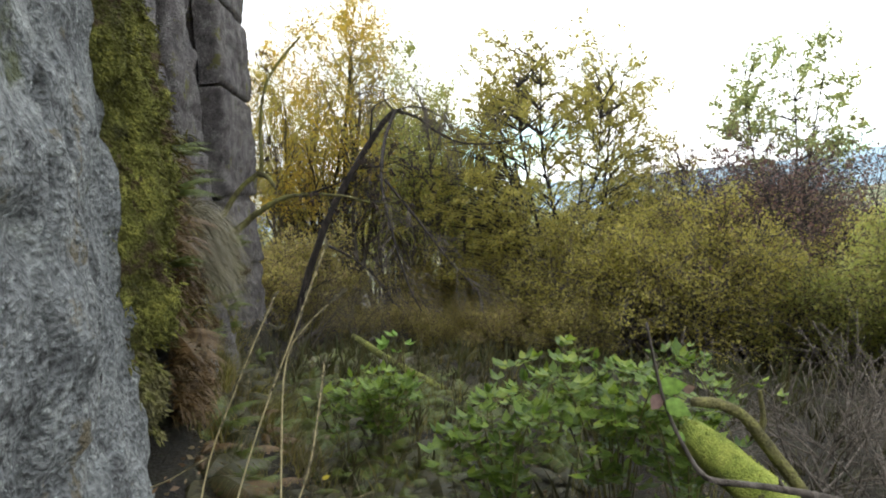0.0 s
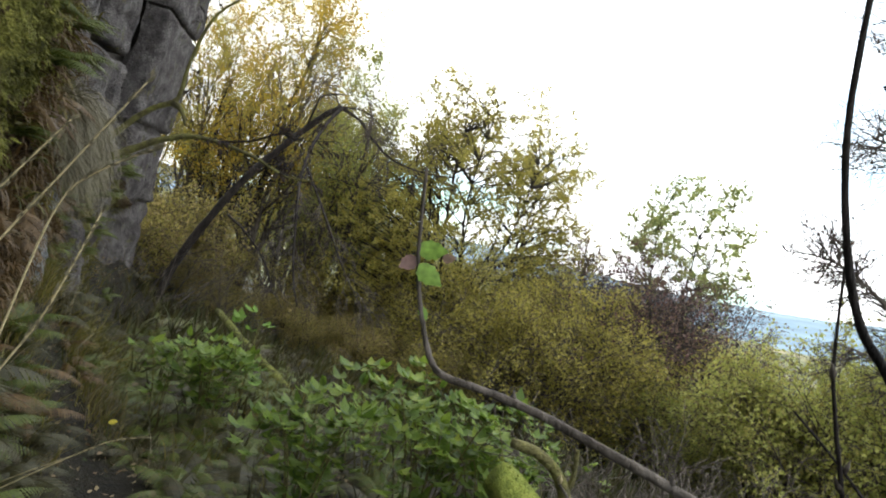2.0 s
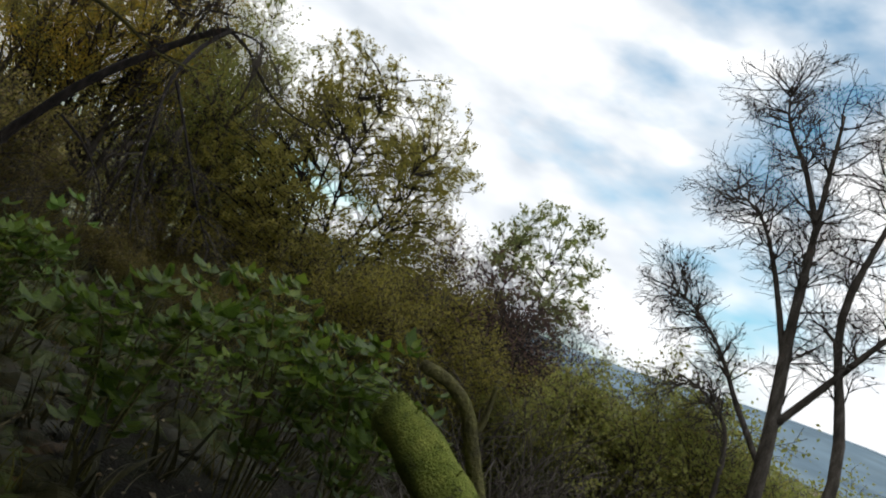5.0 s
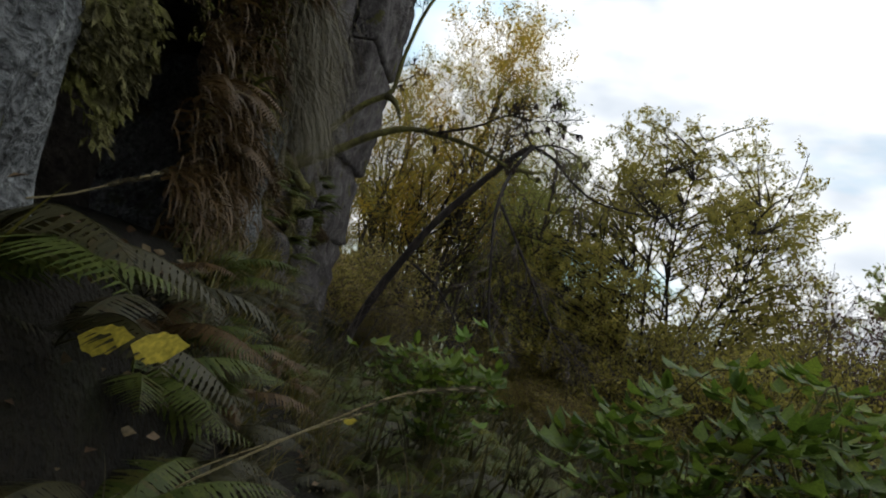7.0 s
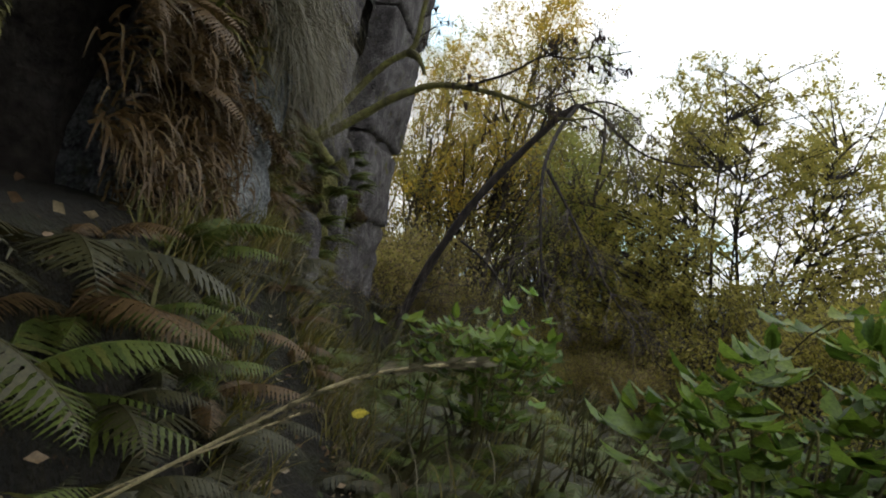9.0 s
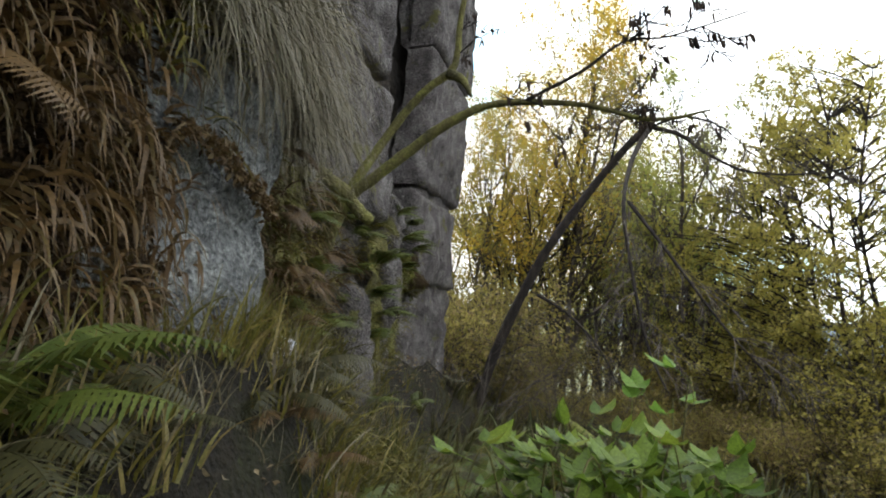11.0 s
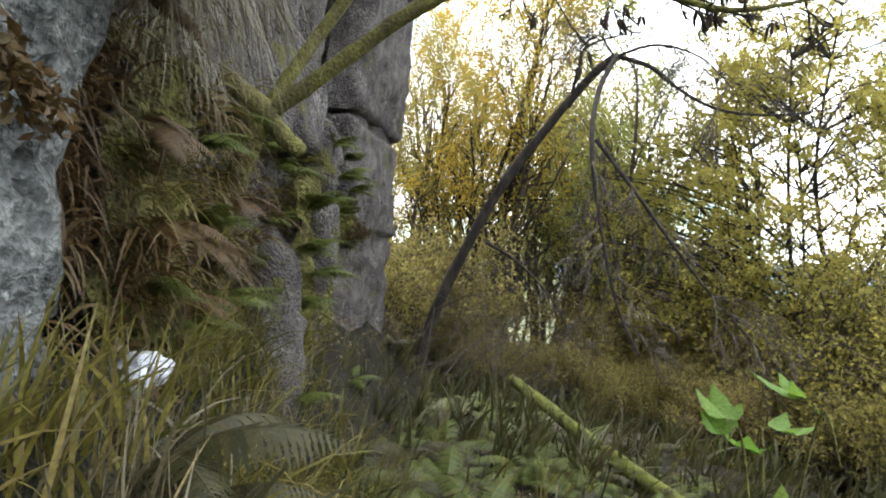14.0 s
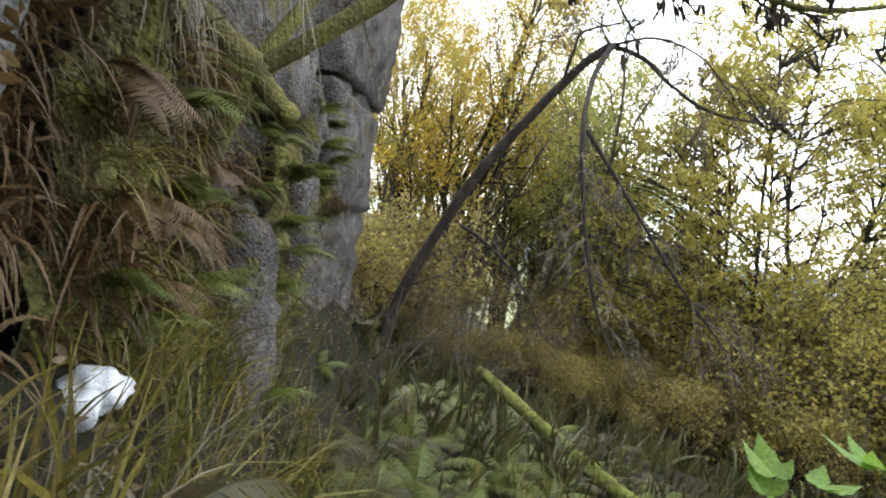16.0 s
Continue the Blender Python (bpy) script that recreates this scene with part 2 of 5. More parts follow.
# ---- mesh tools ----
class Geo:
    """Collects vertices and faces for one mesh."""

    def __init__(self):
        self.v, self.f = [], []

    def tube(self, pts, radii, sides=6, rough=0.0, rng=None):
        base = len(self.v)
        n = len(pts)
        ref = Vector((0.31, 0.2, 0.93))
        for i, p in enumerate(pts):
            d = (pts[min(i + 1, n - 1)] - pts[max(i - 1, 0)]).normalized()
            a = d.cross(ref)
            if a.length < 0.05:
                a = d.cross(Vector((1, 0, 0)))
            a.normalize()
            b = d.cross(a)
            for k in range(sides):
                w = 2 * math.pi * k / sides
                r = radii[i] * (1 + (rng.uniform(-rough, rough) if rough else 0))
                self.v.append(p + a * (r * math.cos(w)) + b * (r * math.sin(w)))
        for i in range(n - 1):
            for k in range(sides):
                q = base + i * sides
                self.f.append((q + k, q + (k + 1) % sides, q + sides + (k + 1) % sides, q + sides + k))
        self.f.append(tuple(base + k for k in reversed(range(sides))))
        self.f.append(tuple(base + (n - 1) * sides + k for k in range(sides)))

    def leaf(self, p, d, side, length, width, fold=0.25):
        """A small pointed leaf, folded along its rib."""
        n = d.cross(side)
        b = len(self.v)
        m = p + d * (length * 0.45)
        self.v += [p, m + side * width * 0.5 + n * width * fold, p + d * length, m - side * width * 0.5 + n * width * fold]
        self.f += [(b, b + 1, b + 2), (b, b + 2, b + 3)]

    def broad_leaf(self, p, d, side, length, width, droop=0.25, fold=0.18):
        """An ovate, toothed, drooping leaf."""
        n = side.cross(d)
        b = len(self.v)
        prof = ((0.0, 0.04), (0.16, 0.72), (0.3, 0.82), (0.38, 1.0), (0.55, 0.78), (0.62, 0.86), (0.8, 0.42), (1.0, 0.02))
        for t, w in prof:
            c = p + d * (length * t) - n * (droop * length * t * t)
            up = n * (fold * width * w * 0.5)
            self.v += [c + side * (width * w * 0.5) + up, c, c - side * (width * w * 0.5) + up]
        for i in range(len(prof) - 1):
            q = b + i * 3
            self.f += [(q, q + 1, q + 4, q + 3), (q + 1, q + 2, q + 5, q + 4)]

    def blade(self, p, d, bend, length, width, side, segs=5):
        """A grass blade bending towards bend."""
        b = len(self.v)
        c = p.copy()
        h = d.copy()
        for i in range(segs + 1):
            t = i / segs
            w = width * (1 - t * t) * 0.5 + 0.0003
            self.v += [c + side * w, c - side * w]
            c = c + h * (length / segs)
            h = (h + bend * (1.6 / segs)).normalized()
        for i in range(segs):
            q = b + 2 * i
            self.f.append((q, q + 1, q + 3, q + 2))

    def mesh(self, name, mat, smooth=True):
        me = bpy.data.meshes.new(name)
        me.from_pydata([tuple(v) for v in self.v], [], self.f)
        me.materials.append(mat)
        if smooth:
            me.polygons.foreach_set("use_smooth", [True] * len(me.polygons))
        me.update()
        return me


def part(name, geo, mat, parent, label="", smooth=True):
    ob = new(name, geo.mesh(name, mat, smooth) if isinstance(geo, Geo) else geo)
    ob.parent = parent
    return tagged(ob, label)


def thing(name, geo, mat, label, category, group="", kind="", smooth=True):
    return tagged(new(name, geo.mesh(name, mat, smooth) if geo else None), label, category, group, kind)


def rand_dir(rng):
    while True:
        v = Vector((rng.uniform(-1, 1), rng.uniform(-1, 1), rng.uniform(-1, 1)))
        if 0.05 < v.length < 1:
            return v.normalized()


def side_of(d, rng):
    s = d.cross(rand_dir(rng))
    return s.normalized() if s.length > 0.05 else d.orthogonal().normalized()


def fbm(p, octaves=4):
    return noise.fractal(p, 0.9, 2.1, octaves)


# ---- the lie of the land ----
CLIFF_LINE = ((-8.0, 0.9), (-2.0, 0.15), (0.0, -0.3), (1.6, -0.66), (2.6, -0.98), (3.3, -1.2), (4.2, -1.52), (4.8, -1.64), (5.4, -2.12), (6.6, -2.62), (7.6, -2.72), (8.8, -3.1), (10.8, -3.3), (11.2, -4.4), (13.0, -6.5), (22.0, -11.0), (60.0, -16.0))


def cliff_x(y):
    for (y0, x0), (y1, x1) in zip(CLIFF_LINE, CLIFF_LINE[1:]):
        if y <= y1:
            return x0 + (x1 - x0) * (max(y, y0) - y0) / (y1 - y0)
    return CLIFF_LINE[-1][1]


def ease(a, b, v):
    t = min(1, max(0, (v - a) / (b - a)))
    return t * t * (3 - 2 * t)


def ground_z(x, y):
    d = x - cliff_x(y)
    r = math.hypot(x, y)
    z = -0.08 - 0.095 * max(0, min(y, 60) - 4)
    z -= 0.14 * max(0, min(d, 60) - 1.8)
    z += 0.9 * math.exp(-(max(0, d) / 0.37) ** 2)
    z += 0.66 * math.exp(-((x - 0.5) ** 2 + (y + 0.1) ** 2) / 1.1)
    z += 0.05 * noise.noise(Vector((x * 1.3, y * 1.3, 2)))
    if r > 40:
        far = -14 + 7 * noise.noise(Vector((x * 0.0023, y * 0.0023, 7.0))) + 2 * noise.noise(Vector((x * 0.012, y * 0.012, 3)))
        far += 17 * ease(300, 1000, r) + 20 * ease(900, 1900, r)
        far += 62 * ease(25, 62, math.degrees(math.atan2(x, y))) * ease(300, 1000, r)
        z = z + (far - z) * ease(40, 140, r)
    return z


def ground_rings():
    """One sheet, fine near the walker and coarse towards the horizon."""
    g = Geo()
    radii = [0.0] + [0.22 * 1.062 ** i for i in range(158)]
    n = 128
    for i, r in enumerate(radii):
        for k in range(n):
            a = 2 * math.pi * k / n
            x, y = 0.3 + r * math.sin(a), 2.5 + r * math.cos(a)
            g.v.append(Vector((x, y, ground_z(x, y))))
    for i in range(len(radii) - 1):
        for k in range(n):
            q, w = i * n + k, i * n + (k + 1) % n
            g.f.append((q, w, w + n, q + n))
    return g


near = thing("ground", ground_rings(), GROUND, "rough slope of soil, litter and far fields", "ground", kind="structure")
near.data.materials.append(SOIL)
# outermost rings take the hill colour with the haze in it
near.data.materials.append(HAZY_HILLS)
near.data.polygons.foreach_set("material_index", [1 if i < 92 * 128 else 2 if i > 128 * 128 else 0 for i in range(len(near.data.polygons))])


# ---- the cliff ----
def backing_cliff():
    g = Geo()
    ys = [-6 + 0.14 * i for i in range(136)]
    zs = [-1.6 + 0.14 * i for i in range(80)]
    for y in ys:
        for z in zs:
            x = cliff_x(y) - 0.42 + 0.16 * fbm(Vector((y * 0.7, z * 0.6, 1))) + 0.05 * fbm(Vector((y * 3, z * 2.6, 5)))
            x -= 0.03 * max(0, z - 2)
            x -= 0.7 * ease(3.0, 3.2, y) * (1 - ease(3.55, 3.7, y)) * (1 - ease(1.7, 2.1, z))
            x -= 1.3 * ease(7.72, 7.86, y) * (1 - ease(8.92, 9.06, y)) * ease(1.2, 1.6, z)
            x -= 0.5 * ease(4.9, 5.05, y) * (1 - ease(5.45, 5.6, y)) * (1 - ease(1.2, 1.5, z))
            g.v.append(Vector((x, y, z)))
    m = len(zs)
    for i in range(len(ys) - 1):
        for k in range(m - 1):
            q = i * m + k
            g.f.append((q, q + m, q + m + 1, q + 1))
    b = len(g.v)
    for i in range(len(ys)):
        g.v += [g.v[i * m + m - 1] + Vector((-4, 0, 0.6)), g.v[i * m] + Vector((-4, 0, 0))]
    for i in range(len(ys) - 1):
        t, w = b + 2 * i, b + 2 * i + 2
        g.f += [(i * m + m - 1, (i + 1) * m + m - 1, w, t), (t, w, w + 1, t + 1)]
    e = (len(ys) - 1) * m
    g.f.append(tuple([e + k for k in range(m)] + [b + 2 * (len(ys) - 1), b + 2 * (len(ys) - 1) + 1]))
    g.f.append(tuple(reversed([k for k in range(m)] + [b, b + 1])))
    return g


# dark base colour stands in for shade wherever the blocks leave a gap
thing("rock_wall", backing_cliff(), ROCK_SHADED, "recessed rock wall, coloured dark as shade in the gaps between blocks", "cliff", kind="structure")


def rock_block(y0, y1, z0, z1, out, mat, label, seed, lean=0.0, taper=0.0, rough=1.0, step=0.05, x_of=cliff_x, slant=0.0, depth=0.9, rounding=0.08, group=""):
    """A block of cliff: a rough front with rounded arrises and sides that run back into the wall."""
    ny, nz = max(6, int((y1 - y0) / step)), max(6, int((z1 - z0) / step))
    us = [(0.0, -depth), (0.0, -depth * 0.5), (0.0, -rounding * 2)] + [(i / ny, 0.0) for i in range(ny + 1)] + [(1.0, -rounding * 2), (1.0, -depth * 0.5), (1.0, -depth)]
    vs = [(0.0, -depth), (0.0, -rounding * 2)] + [(i / nz, 0.0) for i in range(nz + 1)] + [(1.0, -rounding * 2), (1.0, -depth)]
    g = Geo()
    for u, bu in us:
        for v, bv in vs:
            z = z0 + (z1 - z0) * v
            half = (y1 - y0) * (0.5 - 0.5 * taper * v)
            yc = (y0 + y1) / 2 + slant * (v - 0.5)
            y = yc + (2 * u - 1) * half
            x = x_of(y) + out + lean * (z - z0)
            eu, ev = min(u, 1 - u) * (y1 - y0), min(v, 1 - v) * (z1 - z0)
            if bu == 0 and bv == 0:
                x -= rounding * max(0, 1 - min(eu, ev) / rounding) ** 2
            x += min(bu, bv)
            p = Vector((x, y, z))
            s = Vector((seed * 3.7, seed * 1.3, 0))
            x += rough * (0.09 * fbm(p * 1.1 + s, 3) + 0.05 * fbm(p * 3.7 + s, 5))
            ridge = abs(noise.noise(Vector((y * 1.9 + seed, z * 0.8, seed))))
            x -= rough * 0.07 * max(0, 1 - ridge / 0.05)
            chip = noise.cell(Vector((y * 2.3 + seed, z * 1.5, 4.0)))
            x += rough * 0.03 * chip
            q = p * 2.3 + s
            g.v.append(Vector((x, y + rough * 0.05 * noise.noise(q), z + rough * 0.05 * noise.noise(q + Vector((9, 0, 0))))))
    m = len(vs)
    for i in range(len(us) - 1):
        for k in range(m - 1):
            q = i * m + k
            g.f.append((q, q + m, q + m + 1, q + 1))
    return thing("rock_block", g, mat, label, "rock", group)


ROCKS = "blocks of the cliff"
rock_block(-1.6, 2.7, 0.0, 4.5, 0.02, ROCK_PALE, "large pale grey lichened rock face", 1, step=0.045, group=ROCKS, slant=-0.3)
rock_block(2.75, 3.35, 1.75, 4.5, -0.02, ROCK, "narrow mossy rock under hanging moss", 2, group=ROCKS)
rock_block(3.8, 4.84, 0.05, 1.62, 0.02, ROCK_PALE, "pale blue-grey rock block low in the cliff", 3, step=0.03, taper=0.06, slant=0.5, x_of=lambda y: -1.5 - 0.22 * (y - 4.2), group=ROCKS)
rock_block(3.7, 5.9, 1.72, 4.6, -0.1, ROCK, "dark rock above the hanging dry grass", 4, group=ROCKS)
rock_block(5.5, 7.72, 1.6, 2.78, 0.02, ROCK, "purple-grey rock face with white lichen spots", 5, rough=0.7, step=0.045, group=ROCKS, rounding=0.05)
rock_block(5.4, 6.72, 2.84, 7.5, -0.02, ROCK, "tall purple-grey block above a dark crack", 15, rough=0.7, step=0.055, group=ROCKS, rounding=0.05, slant=0.2)
rock_block(6.85, 7.62, 2.86, 7.5, 0.03, ROCK, "narrow upright block beside the deep crack", 16, rough=0.7, step=0.05, group=ROCKS, rounding=0.05, slant=0.1)
rock_block(5.55, 7.75, -0.3, 1.62, -0.22, ROCK, "broken mossy rock under ferns", 11, step=0.05, rough=1.6, group=ROCKS)
rock_block(6.6, 6.95, 0.0, 1.0, 0.3, ROCK, "slim upright grey stone at the cliff foot", 6, step=0.03, taper=0.3, group=ROCKS)
rock_block(7.75, 8.25, -0.2, 1.9, 0.1, ROCK, "narrow upright stone with ferns growing on it", 7, step=0.04, group=ROCKS)
rock_block(9.2, 10.74, -1.0, 8.3, -0.03, ROCK, "inner rock of the cracked pillar", 12, step=0.12, depth=0.3, group=ROCKS)
rock_block(9.05, 10.85, 2.3, 3.9, 0.06, ROCK, "upright slab of cracked grey rock", 8, rough=0.5, step=0.05, depth=0.36, lean=0.06, group=ROCKS, rounding=0.05)
rock_block(9.1, 10.88, 3.96, 5.2, 0.14, ROCK, "grey slab resting on a thin crack", 17, rough=0.5, step=0.05, depth=0.36, lean=0.06, group=ROCKS, rounding=0.05)
rock_block(9.05, 10.85, 5.25, 8.5, 0.2, ROCK, "top slab of the rock pillar", 18, rough=0.5, step=0.06, depth=0.36, lean=0.06, group=ROCKS, rounding=0.05)
rock_block(8.98, 10.7, 1.15, 2.22, 0.08, ROCK, "broad squared block below the tall slab", 9, rough=0.5, step=0.045, group=ROCKS)
rock_block(8.95, 10.62, -0.9, 1.17, 0.02, ROCK, "lowest block of the rock pillar", 10, step=0.045, group=ROCKS)


# ---- woody plants ----
def grow(wood, tips, rng, p, d, length, radius, depth, spec):
    """A limb that wanders and throws off finer limbs; collects twig tips."""
    n = max(3, int(length / spec["seg"][depth]))
    pts, radii = [p.copy()], [radius]
    h = d.normalized()
    for i in range(n):
        h = (h + rand_dir(rng) * spec["wander"] + Vector((0, 0, spec["lift"][depth]))).normalized()
        p = p + h * (length / n)
        pts.append(p.copy())
        radii.append(max(spec["thin"], radius * (1 - 0.8 * (i + 1) / n)))
    wood.tube(pts, radii, (7, 5, 4, 3, 3)[depth])
    if depth >= spec["depth"]:
        tips.append((pts, h))
        return
    for k in range(spec["kids"][depth]):
        f = rng.uniform(spec["bare"][depth], 1.0)
        i = min(n - 1, int(f * n))
        q = pts[i].lerp(pts[i + 1], f * n - i)
        axis = (pts[i + 1] - pts[i]).normalized()
        turn = radians(rng.uniform(*spec["angle"][depth]))
        way = axis * math.cos(turn) + side_of(axis, rng) * math.sin(turn)
        grow(wood, tips, rng, q, way, length * rng.uniform(*spec["ratio"][depth]) * (1.15 - 0.5 * f), radii[i] * 0.62, depth + 1, spec)


def limb(geo, pts, r0, r1, sides=8, rng=None):
    """A limb through a few given bends, smoothed."""
    pts = [Vector(p) for p in pts]
    smooth = []
    for i in range(len(pts) - 1):
        a, b, c, d = pts[max(i - 1, 0)], pts[i], pts[i + 1], pts[min(i + 2, len(pts) - 1)]
        for k in range(5):
            t = k / 5
            smooth.append(0.5 * ((2 * b) + (c - a) * t + (2 * a - 5 * b + 4 * c - d) * t * t + (3 * b - a - 3 * c + d) * t ** 3))
    smooth.append(pts[-1])
    n = len(smooth)
    geo.tube(smooth, [r0 + (r1 - r0) * i / (n - 1) for i in range(n)], sides, 0.12 if rng else 0, rng)
    return smooth


def leaf_crown(tips, rng, per_twig, size, keep=1.0, spread=0.3):
    g = Geo()
    for pts, h in tips:
        if rng.random() > keep:
            continue
        for k in range(per_twig):
            i = rng.randrange(1, len(pts))
            p = pts[i].lerp(pts[i - 1], rng.random()) + rand_dir(rng) * spread * rng.random()
            d = (rand_dir(rng) + Vector((0, 0, -0.5)) + h * 0.4).normalized()
            s = side_of(d, rng)
            w = size * rng.uniform(0.6, 1.25)
            g.leaf(p, d, s, w, w * 0.62)
    return g


SPEC = dict(seg=(0.5, 0.35, 0.22, 0.16, 0.12), wander=0.16, lift=(0.05, 0.05, 0.02, 0.0, 0.0), thin=0.004, depth=3, kids=(11, 7, 5, 0), bare=(0.2, 0.2, 0.15, 0), angle=((25, 60), (25, 65), (25, 70), (0, 0)), ratio=((0.42, 0.7), (0.45, 0.7), (0.4, 0.7), (0, 0)))


def tree(name, x, y, height, stems, spread, leaf_mat, bark, label, seed, per_twig=9, size=0.075, keep=1.0, spec=SPEC, group="", radius=None, sink=0.15, tilt=(0, 0)):
    rng = random.Random(seed)
    root = tagged(new(name), label, "tree" if "shrub" not in name else "shrub", group)
    root.location = (x, y, ground_z(x, y) - sink)
    tips = []
    for s in range(stems):
        wood = Geo()
        a = 2 * math.pi * (s + rng.random()) / stems
        d = Vector((math.cos(a) * spread + tilt[0], math.sin(a) * spread + tilt[1], 1)).normalized()
        off = Vector((math.cos(a), math.sin(a), 0)) * (0.12 if stems > 1 else 0)
        h = height * rng.uniform(0.8, 1.0) * (1 if s else 1.02)
        grow(wood, tips, rng, off, d, h * 1.12, radius or height * 0.011 + 0.02, 0, spec)
        part("trunk", wood, bark, root)
    if per_twig:
        part("crown", leaf_crown(tips, rng, per_twig, size, keep), leaf_mat, root)
    return root


def spec(**changes):
    return {**SPEC, **changes}


WOOD = "trees of the wooded slope"
SHRUBS = "shrubs of the thicket"
ROUND = spec(kids=(13, 8, 5, 0), bare=(0.12, 0.15, 0.15, 0), ratio=((0.4, 0.62), (0.45, 0.7), (0.4, 0.7), (0, 0)))
SLIM = spec(kids=(12, 6, 4, 0), angle=((20, 45), (25, 55), (25, 60), (0, 0)), ratio=((0.25, 0.45), (0.4, 0.6), (0.4, 0.6), (0, 0)))



def crown_tree(name, x, y, mid, radii, stems, limbs, leaf_mat, bark, label, seed, sprays=6, leaves_each=14, size=0.09, girth=0.06, clump=0.4, low=-0.75):
    """A tree whose limbs fill an uneven dome: trunks fan out, limbs leave them, and each ends in leafy twigs."""
    rng = random.Random(seed)
    root = tagged(new(name), label, "tree", WOOD)
    foot = Vector((x, y, ground_z(x, y) - 0.15))
    root.location = foot
    centre = Vector((0, 0, mid - foot.z))
    woods, lines = [], []
    for k in range(stems):
        a = 2 * math.pi * (k + rng.uniform(0.2, 0.8)) / stems
        away = Vector((math.cos(a), math.sin(a), 0))
        top = centre + Vector((away.x * radii[0] * 0.5, away.y * radii[1] * 0.5, radii[2] * rng.uniform(0.45, 0.8)))
        start = away * (0.12 + 0.02 * stems)
        way = [start, start.lerp(top, 0.35) + rand_dir(rng) * 0.25 - away * 0.1, start.lerp(top, 0.7) + rand_dir(rng) * 0.25, top]
        g = Geo()
        lines.append(limb(g, way, girth * rng.uniform(0.7, 1.1), 0.012, 7))
        woods.append(g)
    crown = Geo()
    for k in range(limbs):
        while True:
            d = rand_dir(rng)
            if d.z > low:
                break
        reach = rng.uniform(0.3, 1.0) ** 0.45 * (0.97 + 0.26 * noise.noise(d * 2.1 + Vector((seed, 0, 0))))
        goal = centre + Vector((d.x * radii[0], d.y * radii[1], d.z * radii[2])) * reach
        best = min(range(stems), key=lambda i: (lines[i][len(lines[i]) // 2] - goal).length + rng.uniform(0, 1.2))
        spots = [p for p in lines[best][3:] if p.z < goal.z - 0.1] or lines[best][3:6]
        p = min(spots, key=lambda q: (q - goal).length + 0.8 * abs(q.z - goal.z + 0.9))
        bow = p.lerp(goal, 0.5) + rand_dir(rng) * 0.15 + Vector((0, 0, 0.12))
        bend = limb(woods[best], [p, bow, goal], 0.02, 0.005, 4)
        for j in range(sprays):
            a = bend[rng.randrange(len(bend) // 2, len(bend))]
            w = (rand_dir(rng) + (goal - p).normalized() * 0.7).normalized()
            ln = clump * rng.uniform(0.5, 1.2)
            b = a + w * ln
            woods[best].tube([a, a + w * ln * 0.5 + rand_dir(rng) * 0.04, b], [0.005, 0.004, 0.003], 3)
            for q in range(leaves_each):
                o = a.lerp(b, rng.uniform(0.2, 1.05)) + rand_dir(rng) * 0.1 * rng.random()
                dd = (rand_dir(rng) + Vector((0, 0, -0.45))).normalized()
                sz = size * rng.uniform(0.6, 1.25)
                crown.leaf(o, dd, side_of(dd, rng), sz, sz * 0.62)
    for g in woods:
        part("trunk", g, bark, root)
    part("crown", crown, leaf_mat, root)
    return root


crown_tree("broad_tree", 2.75, 15.4, 1.4, (3.75, 2.6, 4.8), 10, 600, L_YELLOW, BARK_DARK, "broad many-stemmed tree with olive-yellow autumn leaves", 11, 6, 18, 0.072, 0.055, 0.42, -0.35)
crown_tree("slender_tree", 11.0, 19.5, 3.6, (2.4, 1.9, 3.1), 3, 95, L_GREEN, BARK_DARK, "tall airy tree with pale green leaves", 12, 6, 13, 0.13, 0.08, 0.42)
y1 = tree("young_tree", -3.4, 18, 8.6, 2, 0.16, L_GOLD, BARK_DARK, "young tree with golden and orange leaves", 13, 28, 0.072, spec=SLIM, group=WOOD)
y2 = tree("young_tree", -1.9, 20, 7.4, 3, 0.18, L_YELLOW, BARK, "young tree with thinning yellow-green leaves", 14, 13, 0.07, spec=SLIM, group=WOOD)
y3 = tree("young_tree", -0.4, 23, 6.6, 3, 0.2, L_LIME, BARK, "thin young tree with sparse lime leaves", 15, 8, 0.085, spec=SLIM, group=WOOD)
s1 = tree("shrub", 8.6, 18.5, 3.6, 6, 0.5, L_PURPLE, BARK_DARK, "nearly bare purple-brown shrub", 16, 3, 0.065, group=SHRUBS)
s2 = tree("shrub", 2.6, 15.4, 2.7, 6, 0.5, L_YELLOW, BARK, "shrub with olive-yellow leaves", 17, 8, 0.06, group=SHRUBS)
s3 = tree("shrub", -0.2, 16.4, 2.2, 6, 0.55, L_OLIVE, BARK, "tangled low shrub with olive leaves", 18, 7, 0.075, group=SHRUBS)
s4 = tree("shrub", 9.5, 14.2, 2.6, 6, 0.5, L_LIME, BARK, "shrub with yellow-green leaves", 19, 10, 0.064, group=SHRUBS)

rng = random.Random(5)


def twigs(pts, rng, count, length, radius, mat, parent, droop=-0.05, name="twig_spray", kids=4, start=0.2):
    g, tips = Geo(), []
    sp = spec(depth=2, kids=(kids, 3, 0), lift=(droop, droop, droop), seg=(0.15, 0.12, 0.1), wander=0.2, bare=(0.1, 0.1, 0), thin=0.0035)
    for k in range(count):
        i = rng.randrange(int(len(pts) * start), len(pts) - 1)
        axis = (pts[i + 1] - pts[i]).normalized()
        turn = radians(rng.uniform(30, 80))
        way = axis * math.cos(turn) + side_of(axis, rng) * math.sin(turn)
        grow(g, tips, rng, pts[i], way, length * rng.uniform(0.5, 1.1), radius, 0, sp)
    tagged(part(name, g, mat, parent), kind="stuff")
    return tips


